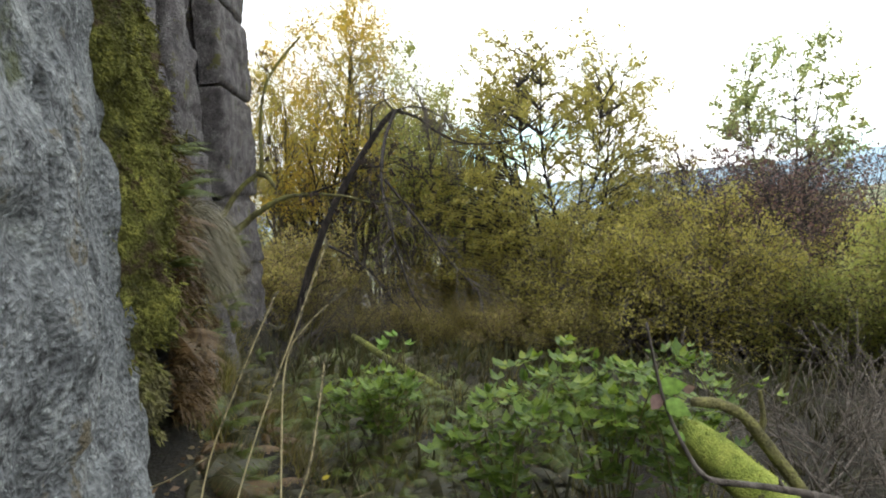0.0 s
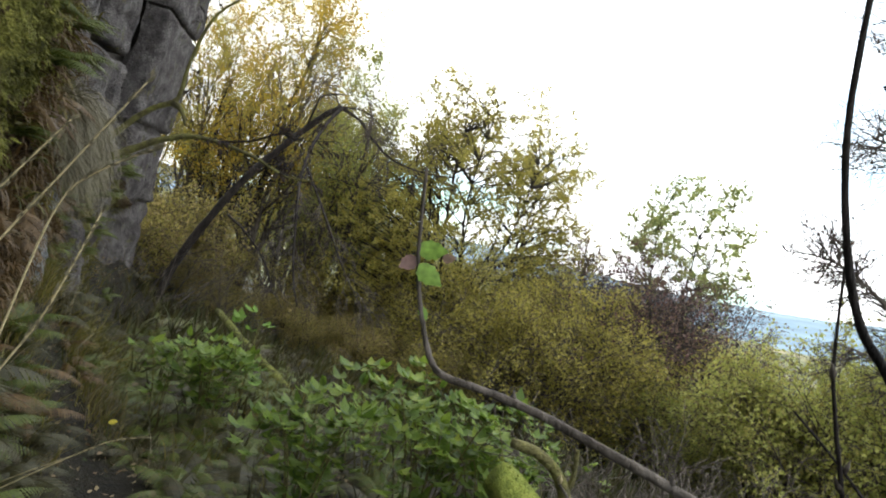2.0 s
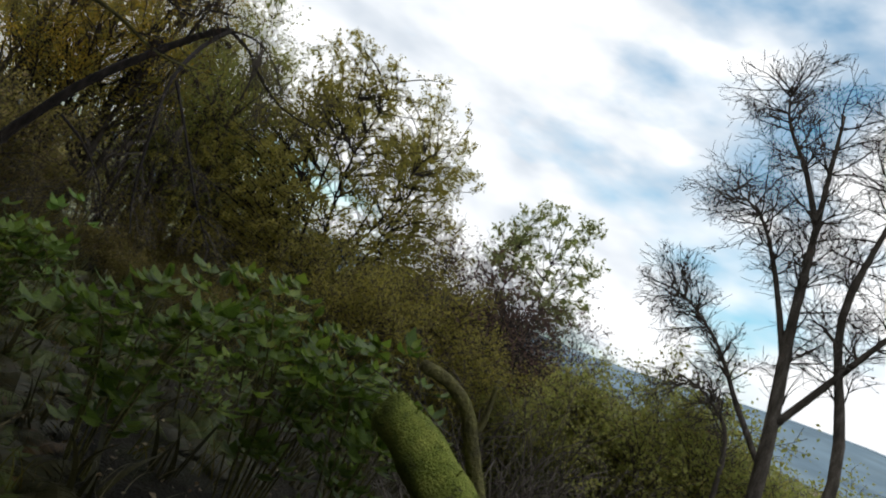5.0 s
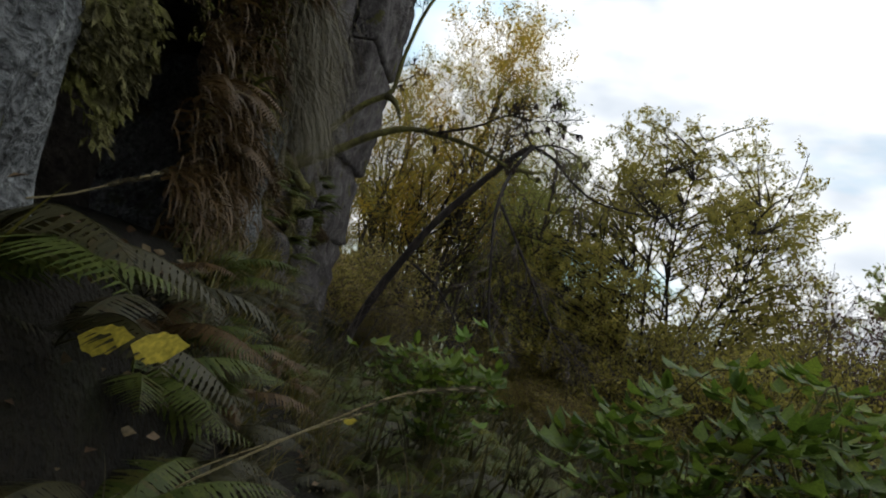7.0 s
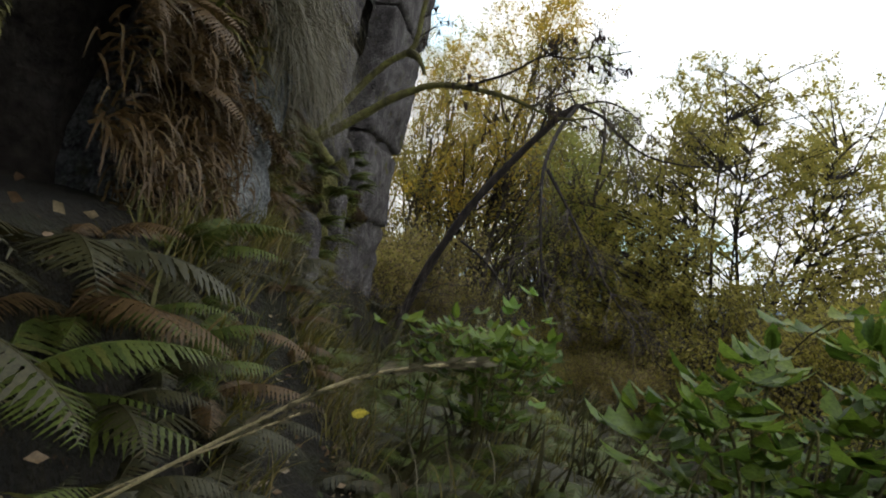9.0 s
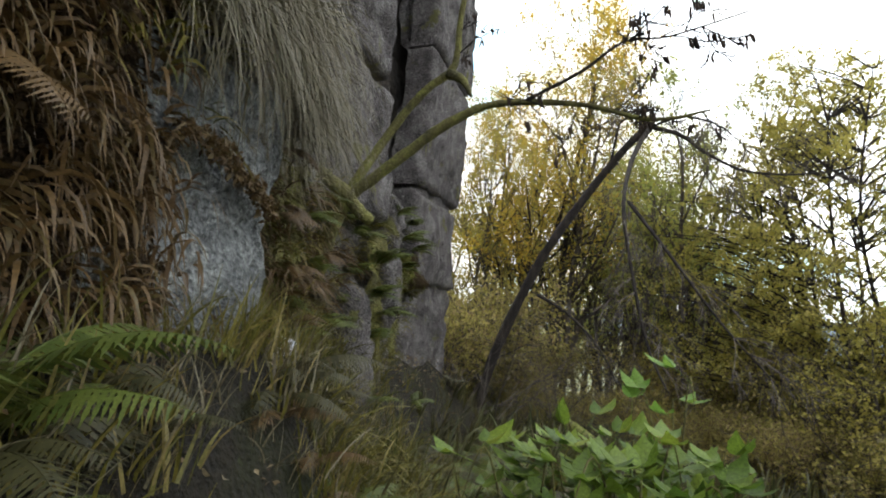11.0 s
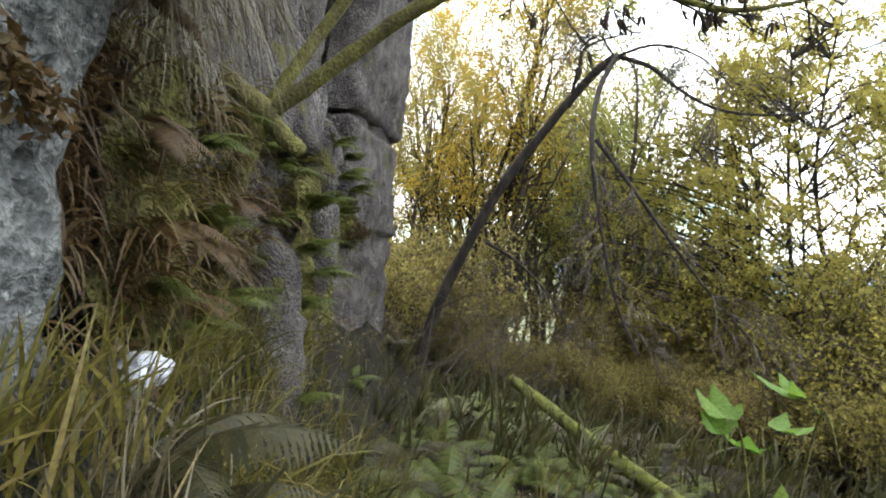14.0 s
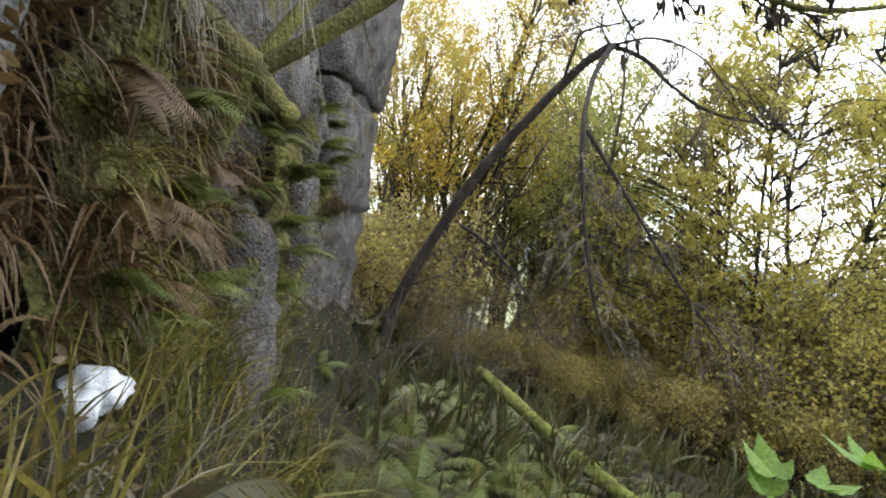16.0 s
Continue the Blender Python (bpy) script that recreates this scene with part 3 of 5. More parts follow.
bare_root = tagged(new("bare_tree"), "nearly leafless grey-barked tree with fine drooping twigs", "tree", WOOD)
for bends, r0, r1, count, ln in (
    ([(8.35, 6.6, -1.9), (8.2, 6.83, 0.7), (8.0, 7.09, 2.8), (7.86, 7.27, 4.53), (7.72, 7.44, 6.28)], 0.13, 0.02, 34, 1.0),
    ([(7.86, 7.27, 4.5), (7.6, 7.6, 5.3), (7.3, 7.95, 6.0), (7.16, 8.07, 6.6)], 0.05, 0.01, 24, 0.9),
    ([(8.05, 7.05, 2.4), (7.7, 7.45, 3.6), (7.35, 7.8, 4.4), (7.0, 8.2, 4.7)], 0.05, 0.01, 24, 0.9),
    ([(8.2, 6.85, 0.9), (7.85, 7.3, 1.6), (7.5, 7.7, 2.3), (7.1, 8.1, 2.75), (6.75, 8.45, 2.9)], 0.05, 0.008, 30, 0.8),
    ([(8.6, 6.2, -1.9), (8.6, 6.2, 1.2), (8.3, 6.7, 3.3), (8.35, 6.6, 5.2), (8.2, 6.8, 6.4)], 0.09, 0.015, 30, 1.0),
    ([(8.15, 6.9, 1.6), (8.45, 6.4, 2.8), (8.8, 6.0, 4.0), (8.9, 5.9, 5.4)], 0.06, 0.012, 24, 1.0),
    ([(8.0, 7.1, -1.9), (7.9, 7.22, 0.8), (7.6, 7.5, 1.5), (7.2, 7.9, 1.7)], 0.05, 0.01, 16, 0.8),
):
    g = Geo()
    line = limb(g, bends, r0, r1, 8, rng)
    b = part("trunk" if r0 > 0.08 else "branch", g, BARK, bare_root)
    ends = twigs(line, rng, int(count * 1.5), ln, 0.014, BARK, b, 0.0, kids=7, start=0.35)
    tagged(part("withered_leaf_mass", leaf_crown(ends, rng, 1, 0.05, 0.16, 0.05), L_PURPLE, b), kind="stuff")


def scatter(source, spots, rng, low, high):
    for x, y in spots:
        s = rng.uniform(low, high)
        c = copy_thing(source, Matrix.Identity(4))
        c.matrix_basis = Matrix.LocRotScale((x, y, ground_z(x, y) - 0.15), Euler((0, 0, rng.uniform(0, 6.28))), (s, s, s * rng.uniform(0.9, 1.1)))


scatter(y1, [(-4.8, 20), (-2.6, 24), (-6, 25), (-4, 28), (-3.6, 16.2)], rng, 0.75, 1.0)
scatter(y2, [(-3.0, 17.2), (0.6, 27), (2.2, 30), (17, 33)], rng, 0.7, 0.95)
scatter(y3, [(-2.2, 18.6), (3.5, 29), (-3.2, 23), (19, 30), (22, 36)], rng, 0.75, 1.0)
scatter(s1, [(10.0, 20.5), (11.8, 23.5), (12.8, 25.0), (14.4, 25.3), (8.0, 19.5)], rng, 0.9, 1.15)
scatter(s1, [(9.6, 18.4), (10.7, 18.6), (12.0, 18.8), (7.9, 18.2), (7.0, 17.2)], random.Random(73), 1.15, 1.4)
scatter(s2, [(4.9, 15.6), (7.0, 16.4), (5.6, 17.6), (9.6, 17.5), (7.4, 21), (3.4, 17.6)], rng, 0.7, 1.05)
scatter(s3, [(1.6, 15.2), (3.9, 14.2), (6.0, 14.4), (-4.4, 15.2)], rng, 0.6, 0.95)
scatter(s3, [(-2.2, 14.2), (-1.2, 14.8), (-0.2, 14.0), (0.9, 13.4), (-3.2, 14.6), (2.4, 12.6)], rng, 0.45, 0.6)
scatter(s4, [(7.6, 12.8), (11.5, 13.4), (12.2, 16.5), (9.6, 11.2), (14.6, 18), (11.2, 8.6), (17, 22), (10.5, 15.5), (13, 14.5), (15.5, 16), (13, 20.5), (18, 25), (11, 18.5), (19, 20), (9, 9.6), (13, 11)], rng, 0.75, 1.15)
scatter(s2, [(3.2, 13.2), (4.6, 13.0), (6.2, 13.6), (7.6, 14.6), (8.6, 16.0), (5.4, 14.6)], random.Random(76), 1.0, 1.25)
scatter(s1, [(6.9, 15.0), (7.6, 15.4), (8.6, 16.2)], random.Random(77), 1.1, 1.3)
scatter(y3, [(0.2, 17.0), (1.2, 19.0), (-0.9, 17.6), (-0.2, 19.4)], random.Random(78), 0.8, 1.0)
scatter(s4, [(10.5, 9.5), (12, 11), (10.2, 8.3), (13, 9), (14.5, 12), (16, 14), (18, 16), (17, 11), (20, 13), (22, 18), (24, 15)], random.Random(74), 0.8, 1.2)
scatter(s2, [(30, 40), (36, 46), (28, 50), (45, 52), (50, 60), (40, 62), (34, 36), (55, 50), (48, 40), (60, 66), (26, 42)], random.Random(75), 1.2, 1.9)
scatter(s3, [(-4.2, 13.4), (-3.6, 15.6), (-5, 16.4)], rng, 0.7, 0.95)
scatter(s2, [(15, 23), (17, 27), (20, 31), (10.8, 24), (8.8, 23)], rng, 0.9, 1.3)
scatter(y2, [(-4.7, 16.8), (-5.4, 18.2)], random.Random(71), 0.75, 0.9)
scatter(s3, [(-4.6, 14.4), (-5.2, 15.4), (-4.4, 18.0)], random.Random(72), 0.7, 0.95)


# ---- the leaning tree with its broken, bent top ----
rng = random.Random(21)
lean = tagged(new("leaning_tree"), "leaning dark tree with a bent top and drooping dead branches", "tree")
lean.location = (0, 0, 0)
g = Geo()
trunk = limb(g, [(-3.4, 12.3, -1.2), (-3.1, 12.25, 0.1), (-2.35, 12.2, 1.75), (-1.65, 12.2, 2.8), (-1.1, 12.2, 3.5), (-0.77, 12.2, 3.8)], 0.085, 0.055, 9, rng)
part("trunk", g, BARK_DARK, lean, "dark slanting trunk")
for bends, r0, r1, tw, ln in (
    ([(-0.8, 12.2, 3.8), (-0.35, 12.1, 3.62), (0.0, 12.0, 3.3), (0.5, 12.0, 3.02), (1.2, 12.0, 2.95), (1.9, 12.0, 3.05)], 0.036, 0.008, 14, 0.7),
    ([(-0.75, 12.2, 3.8), (-0.95, 11.6, 3.2), (-1.0, 10.8, 2.35), (-0.85, 10.5, 1.4), (-0.65, 10.2, 0.6), (-0.43, 9.9, 0.15)], 0.042, 0.01, 16, 0.6),
    ([(-0.95, 10.9, 2.4), (-0.45, 10.6, 1.7), (0.1, 10.2, 0.9), (0.6, 9.9, 0.3)], 0.03, 0.006, 12, 0.55),
    ([(-0.8, 12.2, 3.8), (-0.95, 12.1, 4.05), (-0.85, 12.0, 4.4)], 0.02, 0.006, 8, 0.5),
    ([(-1.35, 12.2, 3.1), (-1.25, 12.1, 3.6), (-1.15, 12.1, 3.9), (-0.7, 12.1, 4.05)], 0.03, 0.012, 4, 0.4),
    ([(-2.4, 12.3, 1.2), (-1.9, 12.0, 0.95), (-1.4, 11.8, 0.5), (-1.1, 11.6, 0.0)], 0.03, 0.008, 6, 0.4),
    ([(-0.75, 12.2, 3.8), (-0.3, 11.7, 3.75), (0.15, 11.3, 3.45), (0.45, 11.0, 3.0)], 0.022, 0.006, 14, 0.6),
):
    g = Geo()
    line = limb(g, bends, r0, r1, 6)
    b = part("branch", g, BARK_DARK, lean)
    twigs(line, rng, tw + 3, ln * 1.3, 0.007, BARK, b, -0.2, kids=4)


# ---- the mossy shrub at the cliff with dangling catkins ----
def catkin_mesh(length):
    g = Geo()
    g.tube([Vector((0, 0, 0.004)), Vector((0, 0, -length * 0.25)), Vector((0.002, 0, -length * 0.7)), Vector((0.004, 0, -length))], [0.0022, 0.0068, 0.0062, 0.0025], 6)
    return g.mesh("catkin", L_CATKIN)


CATKINS = [catkin_mesh(v) for v in (0.035, 0.048, 0.06)]


def catkins(tips, rng, count, branch):
    """Dangling catkins in twos and threes along the twig ends."""
    for k in range(count):
        pts, h = tips[rng.randrange(len(tips))]
        p = pts[rng.randrange(len(pts))]
        for j in range(rng.randrange(1, 4)):
            ob = part("catkin", rng.choice(CATKINS), L_CATKIN, branch)
            ob.location = p + Vector((rng.uniform(-0.018, 0.018), rng.uniform(-0.018, 0.018), 0))
            ob.rotation_euler = (rng.uniform(-0.3, 0.3), rng.uniform(-0.3, 0.3), 0)


rng = random.Random(22)
alder = tagged(new("mossy_shrub"), "crooked moss-covered shrub with dangling dark catkins", "shrub")
g = Geo()
limb(g, [(-2.66, 6.59, 0.31), (-2.62, 6.50, 0.85), (-2.50, 6.42, 1.25), (-2.33, 6.40, 1.60)], 0.06, 0.05, 8, rng)
part("trunk", g, BARK_MOSS, alder, "short mossy trunk")
for bends, r0, r1, moss, tw in (
    ([(-2.35, 6.40, 1.57), (-2.02, 6.40, 1.79), (-1.72, 6.40, 1.99), (-1.47, 6.40, 2.10), (-1.24, 6.40, 2.12), (-0.84, 6.40, 2.07), (-0.49, 6.40, 1.96), (-0.20, 6.40, 1.99)], 0.042, 0.006, True, 9),
    ([(-2.30, 6.40, 1.57), (-2.44, 6.32, 1.68), (-2.60, 6.28, 1.82)], 0.055, 0.035, True, 0),
    ([(-2.35, 6.40, 1.60), (-2.26, 6.40, 1.50), (-2.16, 6.40, 1.42)], 0.05, 0.035, True, 0),
    ([(-2.34, 6.42, 1.62), (-2.12, 6.50, 2.02), (-1.90, 6.50, 2.27), (-1.72, 6.50, 2.39), (-1.67, 6.50, 2.50), (-1.65, 6.50, 2.81), (-1.50, 6.45, 3.31), (-1.10, 6.40, 3.70)], 0.034, 0.012, True, 3),
    ([(-1.20, 6.40, 2.12), (-0.85, 6.25, 2.20), (-0.62, 6.20, 2.32), (-0.40, 6.20, 2.32), (-0.05, 6.20, 2.40)], 0.012, 0.004, False, 8),
    ([(-1.72, 6.50, 2.39), (-1.62, 6.50, 2.33), (-1.54, 6.45, 2.20)], 0.04, 0.012, True, 0),
):
    g = Geo()
    line = limb(g, bends, r0, r1, 7, rng)
    b = part("branch", g, BARK_MOSS if moss else BARK_DARK, alder)
    if tw:
        tips = twigs(line, rng, tw + 3, 0.3, 0.0045, BARK_DARK, b, 0.0, start=0.5, kids=3)
        catkins(tips, rng, tw * 4, b)


# ---- fallen mossy logs ----
def log(bends, r0, r1, mat, label, seed):
    rng = random.Random(seed)
    root = tagged(new("fallen_log"), label, "log")
    g = Geo()
    line = limb(g, bends, r0, r1, 12, rng)
    part("trunk", g, mat, root)
    g = Geo()
    for k in range(700):
        i = rng.randrange(len(line))
        d = (rand_dir(rng) + Vector((0, 0, 0.8))).normalized()
        r = r0 + (r1 - r0) * i / len(line)
        p = line[i].lerp(line[max(0, i - 1)], rng.random()) + d * r * 0.95
        w = rng.uniform(0.008, 0.02)
        g.leaf(p, (d + rand_dir(rng) * 0.6).normalized(), side_of(d, rng), w, w * 0.6)
    tagged(part("moss", g, mat, root, "tufts of green moss"), kind="stuff")
    return root


far_log = log([(-1.66, 10.2, -0.26), (-1.36, 9.7, -0.3), (-0.8, 8.8, -0.4), (-0.2, 8.0, -0.52), (0.3, 7.2, -0.64)], 0.052, 0.066, MOSS_LOG, "thin fallen log covered in green moss", 31)
near_log = log([(1.33, 3.15, 0.72), (1.5, 2.8, 0.6), (1.75, 2.4, 0.36), (2.05, 2.0, 0.05), (2.3, 1.7, -0.25)], 0.085, 0.12, MOSS_GREEN, "thick fallen log covered in bright green moss", 32)
g = Geo()
limb(g, [(1.3, 3.0, 0.94), (1.42, 3.0, 0.92), (1.53, 3.0, 0.85), (1.64, 2.98, 0.68), (1.75, 2.95, 0.5), (1.95, 2.8, 0.1), (2.05, 2.7, -0.1)], 0.022, 0.035, 7, random.Random(3))
limb(g, [(1.58, 3.0, 0.76), (1.61, 3.0, 0.83), (1.6, 3.0, 0.97)], 0.02, 0.008, 6, random.Random(4))
part("branch", g, BARK_MOSS, near_log, "bent mossy side branch")


# ---- ferns ----
def frond_mesh(name, length, mat, seed, pairs=25, curl=0.9, droop=0.0):
    """An arching frond along +y from the origin: a stalk and toothed pinnae."""
    rng = random.Random(seed)
    g = Geo()
    pts = []
    p, h = Vector((0, 0, 0)), Vector((0, 0.62, 0.8 - droop)).normalized()
    n = pairs + 5
    for i in range(n + 1):
        pts.append(p.copy())
        h = (h + Vector((rng.uniform(-0.03, 0.03), 0.02, -curl * 1.4 / n))).normalized()
        p = p + h * (length / n)
    g.tube(pts, [0.004 * (1 - 0.85 * i / n) for i in range(n + 1)], 4)
    for i in range(4, n):
        t = (i - 4) / (n - 4)
        size = length * 0.27 * (math.sin(math.pi * min(1, 0.22 + 0.62 * t)) ** 1.2) * (1 - t) ** 0.35 * rng.uniform(0.85, 1.1)
        axis = (pts[i + 1] - pts[i]).normalized()
        for sgn in (-1, 1):
            side = Vector((sgn, 0, 0))
            d = (side + axis * 0.32 + Vector((0, 0, -0.18 - rng.uniform(0, 0.2)))).normalized()
            w = size * 0.115
            b = len(g.v)
            teeth = 6
            for k in range(teeth + 1):
                f = k / teeth
                c = pts[i] + d * (size * f) - Vector((0, 0, 1)) * (size * 0.16 * f * f)
                ww = w * (1 - f) ** 0.7 * (1.0 if k % 2 == 0 else 0.55) + 0.0006
                g.v += [c + axis * ww, c - axis * ww]
            for k in range(teeth):
                q = b + 2 * k
                g.f.append((q, q + 1, q + 3, q + 2))
    return g.mesh(name, mat)


FRONDS = {
    "green": [frond_mesh("frond", 0.62, L_FERN, s) for s in (1, 2, 3)],
    "dull": [frond_mesh("frond", 0.6, L_FERN_DULL, s, curl=1.15) for s in (4, 5, 6)],
    "brown": [frond_mesh("frond", 0.6, L_FERN_BROWN, s, curl=1.05, droop=0.15) for s in (7, 8, 9)],
}
FERN_LABEL = {"green": "green fern with arching fronds on the bank", "dull": "fading grey-green fern with drooping fronds", "brown": "withered brown fern hanging from the rock"}


def fern(x, y, z, tone, rng, size=1.0, count=6, face=None, tip=0.0):
    """A tuft of fronds; face turns the whole tuft to one side, tip leans it outwards."""
    root = tagged(new("fern"), FERN_LABEL[tone], "fern", "ferns on the bank")
    root.location = (x, y, z)
    for k in range(count):
        ob = new("frond", rng.choice(FRONDS[tone]))
        ob.parent = root
        a = 2 * math.pi * (k + rng.uniform(-0.3, 0.3)) / count if face is None else face + rng.uniform(-0.9, 0.9)
        s = size * rng.uniform(0.7, 1.1)
        ob.matrix_basis = Matrix.LocRotScale((0, 0, 0), Euler((rng.uniform(-0.25, 0.15) - tip, rng.uniform(-0.2, 0.2), a)), (s, s, s))
    return root


PATH_LINE = ((0.34, 0.45), (0.8, 0.3), (0.36, 1.43), (-0.08, 1.8), (-0.05, 2.25), (-0.44, 3.48), (-0.67, 3.9), (-0.9, 4.1), (-1.15, 4.37))


def off_path(x, y):
    best = 9.0
    for (x0, y0), (x1, y1) in zip(PATH_LINE, PATH_LINE[1:]):
        t = max(0, min(1, ((x - x0) * (x1 - x0) + (y - y0) * (y1 - y0)) / ((x1 - x0) ** 2 + (y1 - y0) ** 2)))
        best = min(best, math.hypot(x - x0 - t * (x1 - x0), y - y0 - t * (y1 - y0)))
    return best


rng = random.Random(41)
placed = 0
for k in range(1500):
    y = rng.uniform(2.2, 5.2) if k % 2 else rng.uniform(4.5, 10.5)
    d = rng.uniform(0.1, 1.7) if k % 2 else rng.uniform(0.2, 3.2)
    x = cliff_x(y) + d
    if off_path(x, y) < 0.34 or placed > 190:
        continue
    if (x + 1.98) ** 2 + (y - 5.3) ** 2 < 0.16:
        continue
    tone = rng.choice(["dull", "dull", "green"] if y < 5.2 else ["green", "green", "dull"])
    fern(x, y, ground_z(x, y), tone, rng, rng.uniform(0.5, 0.8) * (0.75 if off_path(x, y) < 0.6 else 1), 6)
    placed += 1
for k in range(260):
    y = rng.uniform(2.4, 5.4)
    x = cliff_x(y) + rng.uniform(0.1, 1.6)
    if off_path(x, y) > 0.25 and (x + 1.9) ** 2 + (y - 5.2) ** 2 > 0.2 and placed < 275:
        fern(x, y, ground_z(x, y), rng.choice(["dull", "dull", "dull", "brown", "green"]), rng, rng.uniform(0.35, 0.55), 5)
        placed += 1
for x, y in ((-1.55, 9.9), (-1.2, 9.9), (-1.75, 9.5)):
    fern(x, y, ground_z(x, y), "green", rng, 0.8, 6)
for y, z, tone, size in ((3.0, 0.35, "green", 0.9), (3.55, 0.6, "dull", 0.7), (3.75, 0.35, "green", 0.8), (5.45, 1.3, "brown", 0.7), (5.6, 1.05, "brown", 0.75), (5.75, 1.3, "green", 0.6), (5.85, 0.8, "brown", 0.7), (6.05, 1.05, "green", 0.6), (6.5, 0.7, "green", 0.6), (6.9, 1.1, "green", 0.6), (7.2, 0.6, "green", 0.7), (6.3, 0.9, "dull", 0.7), (6.2, 1.5, "green", 0.55), (7.45, 1.2, "green", 0.8), (7.6, 0.8, "green", 0.7), (7.9, 1.7, "green", 0.6), (8.5, 1.55, "green", 0.8), (8.6, 1.25, "green", 0.6), (8.9, 1.0, "dull", 0.6), (3.45, 1.35, "brown", 0.8), (3.65, 1.2, "brown", 0.8), (3.4, 1.7, "green", 0.5), (3.5, 2.05, "green", 0.7), (3.8, 2.3, "green", 0.6)):
    fern(cliff_x(y) + 0.02, y, z, tone, rng, size * (0.6 if tone == "brown" else 0.85), 5, face=-math.pi / 2, tip=0.35 if tone == "brown" else 0.0)


for x, y, tone, size in ((-0.66, 2.62, "green", 0.6), (-0.8, 2.42, "green", 0.6), (-0.58, 3.0, "dull", 0.6), (-0.84, 2.9, "green", 0.65), (-0.78, 3.25, "dull", 0.6), (-0.95, 3.1, "brown", 0.55), (-0.92, 3.5, "dull", 0.6), (-0.62, 2.3, "dull", 0.5), (-0.42, 2.85, "dull", 0.45), (-0.1, 3.3, "dull", 0.6), (0.1, 3.1, "dull", 0.6), (-0.15, 3.8, "dull", 0.65), (0.15, 3.6, "green", 0.6), (-0.2, 4.3, "dull", 0.7), (0.05, 4.4, "dull", 0.7), (-0.45, 4.6, "green", 0.7), (0.3, 2.9, "dull", 0.55), (0.5, 3.2, "dull", 0.6), (-0.35, 2.72, "brown", 0.4),
                         (-1.5, 6.2, "green", 0.7), (-1.2, 6.6, "green", 0.75), (-1.4, 7.1, "green", 0.75), (-0.9, 7.1, "dull", 0.7), (-0.75, 6.4, "green", 0.65), (-1.75, 6.9, "green", 0.7), (-1.05, 5.8, "green", 0.6), (-1.7, 7.6, "green", 0.75), (-0.5, 7.6, "green", 0.7), (-1.3, 8.2, "green", 0.8), (-1.9, 8.4, "green", 0.8), (-0.85, 8.4, "dull", 0.8), (-0.2, 6.9, "dull", 0.7)):
    fern(x, y, ground_z(x, y), tone, rng, size, 7)


# ---- grass, straw and moss ----
def tufts(name, mat, label, category, spots, length, width, outward, bend, seed, per=1, kind="stuff"):
    """Many blades; spots yields a root and the way that it leans."""
    rng = random.Random(seed)
    g = Geo()
    for p, way in spots:
        for k in range(per):
            d = (way * outward + rand_dir(rng) * 0.3 + Vector((0, 0, 0.15))).normalized()
            side = side_of(d, rng)
            g.blade(p + rand_dir(rng) * 0.02, d, (bend + rand_dir(rng) * 0.35), rng.uniform(*length), rng.uniform(*width), side)
    return tagged(new(name, g.mesh(name, mat)), label, category, kind=kind)


DOWN = Vector((0, 0, -1))
OUT = Vector((1, -0.1, 0))


def on_cliff(rng, n, y0, y1, z0, z1, out):
    for k in range(n):
        y, z = rng.uniform(y0, y1), rng.uniform(z0, z1)
        yield Vector((cliff_x(y) + rng.uniform(*out), y, z)), OUT


def clumps(rng, n, y0, y1, z0, z1, out, each):
    for p, w in on_cliff(rng, n, y0, y1, z0, z1, out):
        lean = (w + Vector((0, rng.uniform(-0.8, 0.8), 0))).normalized()
        for k in range(each):
            yield p + rand_dir(rng) * 0.05, lean


rng = random.Random(51)
tufts("hanging_grass", L_STRAW, "long dry straw-coloured grass hanging down the rock", "grass", clumps(rng, 50, 3.95, 5.2, 1.58, 2.02, (-0.06, 0.1), 42), (0.3, 0.58), (0.003, 0.006), 0.45, DOWN * 2.2, 1)
tufts("hanging_grass", L_STRAW, "pale dry grass hanging below the tall rock face", "grass", clumps(rng, 14, 5.1, 5.9, 1.5, 1.9, (-0.04, 0.06), 24), (0.2, 0.4), (0.003, 0.006), 0.45, DOWN * 2.2, 2)
tufts("hanging_grass", L_FERN_BROWN, "brown withered growth hanging over the crevice", "grass", clumps(rng, 120, 3.6, 4.25, 0.45, 2.0, (-0.04, 0.08), 26), (0.06, 0.17), (0.006, 0.013), 0.4, DOWN * 2.0, 3)
tufts("hanging_grass", L_GRASS, "green and brown grass on the cliff ledges", "grass", clumps(rng, 40, 5.3, 8.8, 0.4, 1.6, (-0.08, 0.06), 16), (0.12, 0.28), (0.003, 0.007), 0.45, DOWN * 1.2, 4)
tufts("hanging_grass", L_FERN_BROWN, "brown withered leaves low on the cliff", "grass", clumps(rng, 44, 5.4, 6.9, 0.5, 1.5, (-0.12, 0.06), 16), (0.12, 0.3), (0.006, 0.014), 0.45, DOWN * 1.4, 5)


def on_bank(rng, n, y0, y1, d0, d1, clear, each, lean=0.3):
    for k in range(n):
        y = rng.uniform(y0, y1)
        x = cliff_x(y) + rng.uniform(d0, d1)
        if off_path(x, y) < clear or (abs(x + 1.86) < 0.15 and 4.95 < y < 5.42):
            continue
        base = Vector((x, y, ground_z(x, y) - 0.01))
        for j in range(each):
            yield base + Vector((rng.uniform(-0.07, 0.07), rng.uniform(-0.07, 0.07), 0)), Vector((rng.uniform(-lean, lean) + 0.15, rng.uniform(-lean, lean), 1))


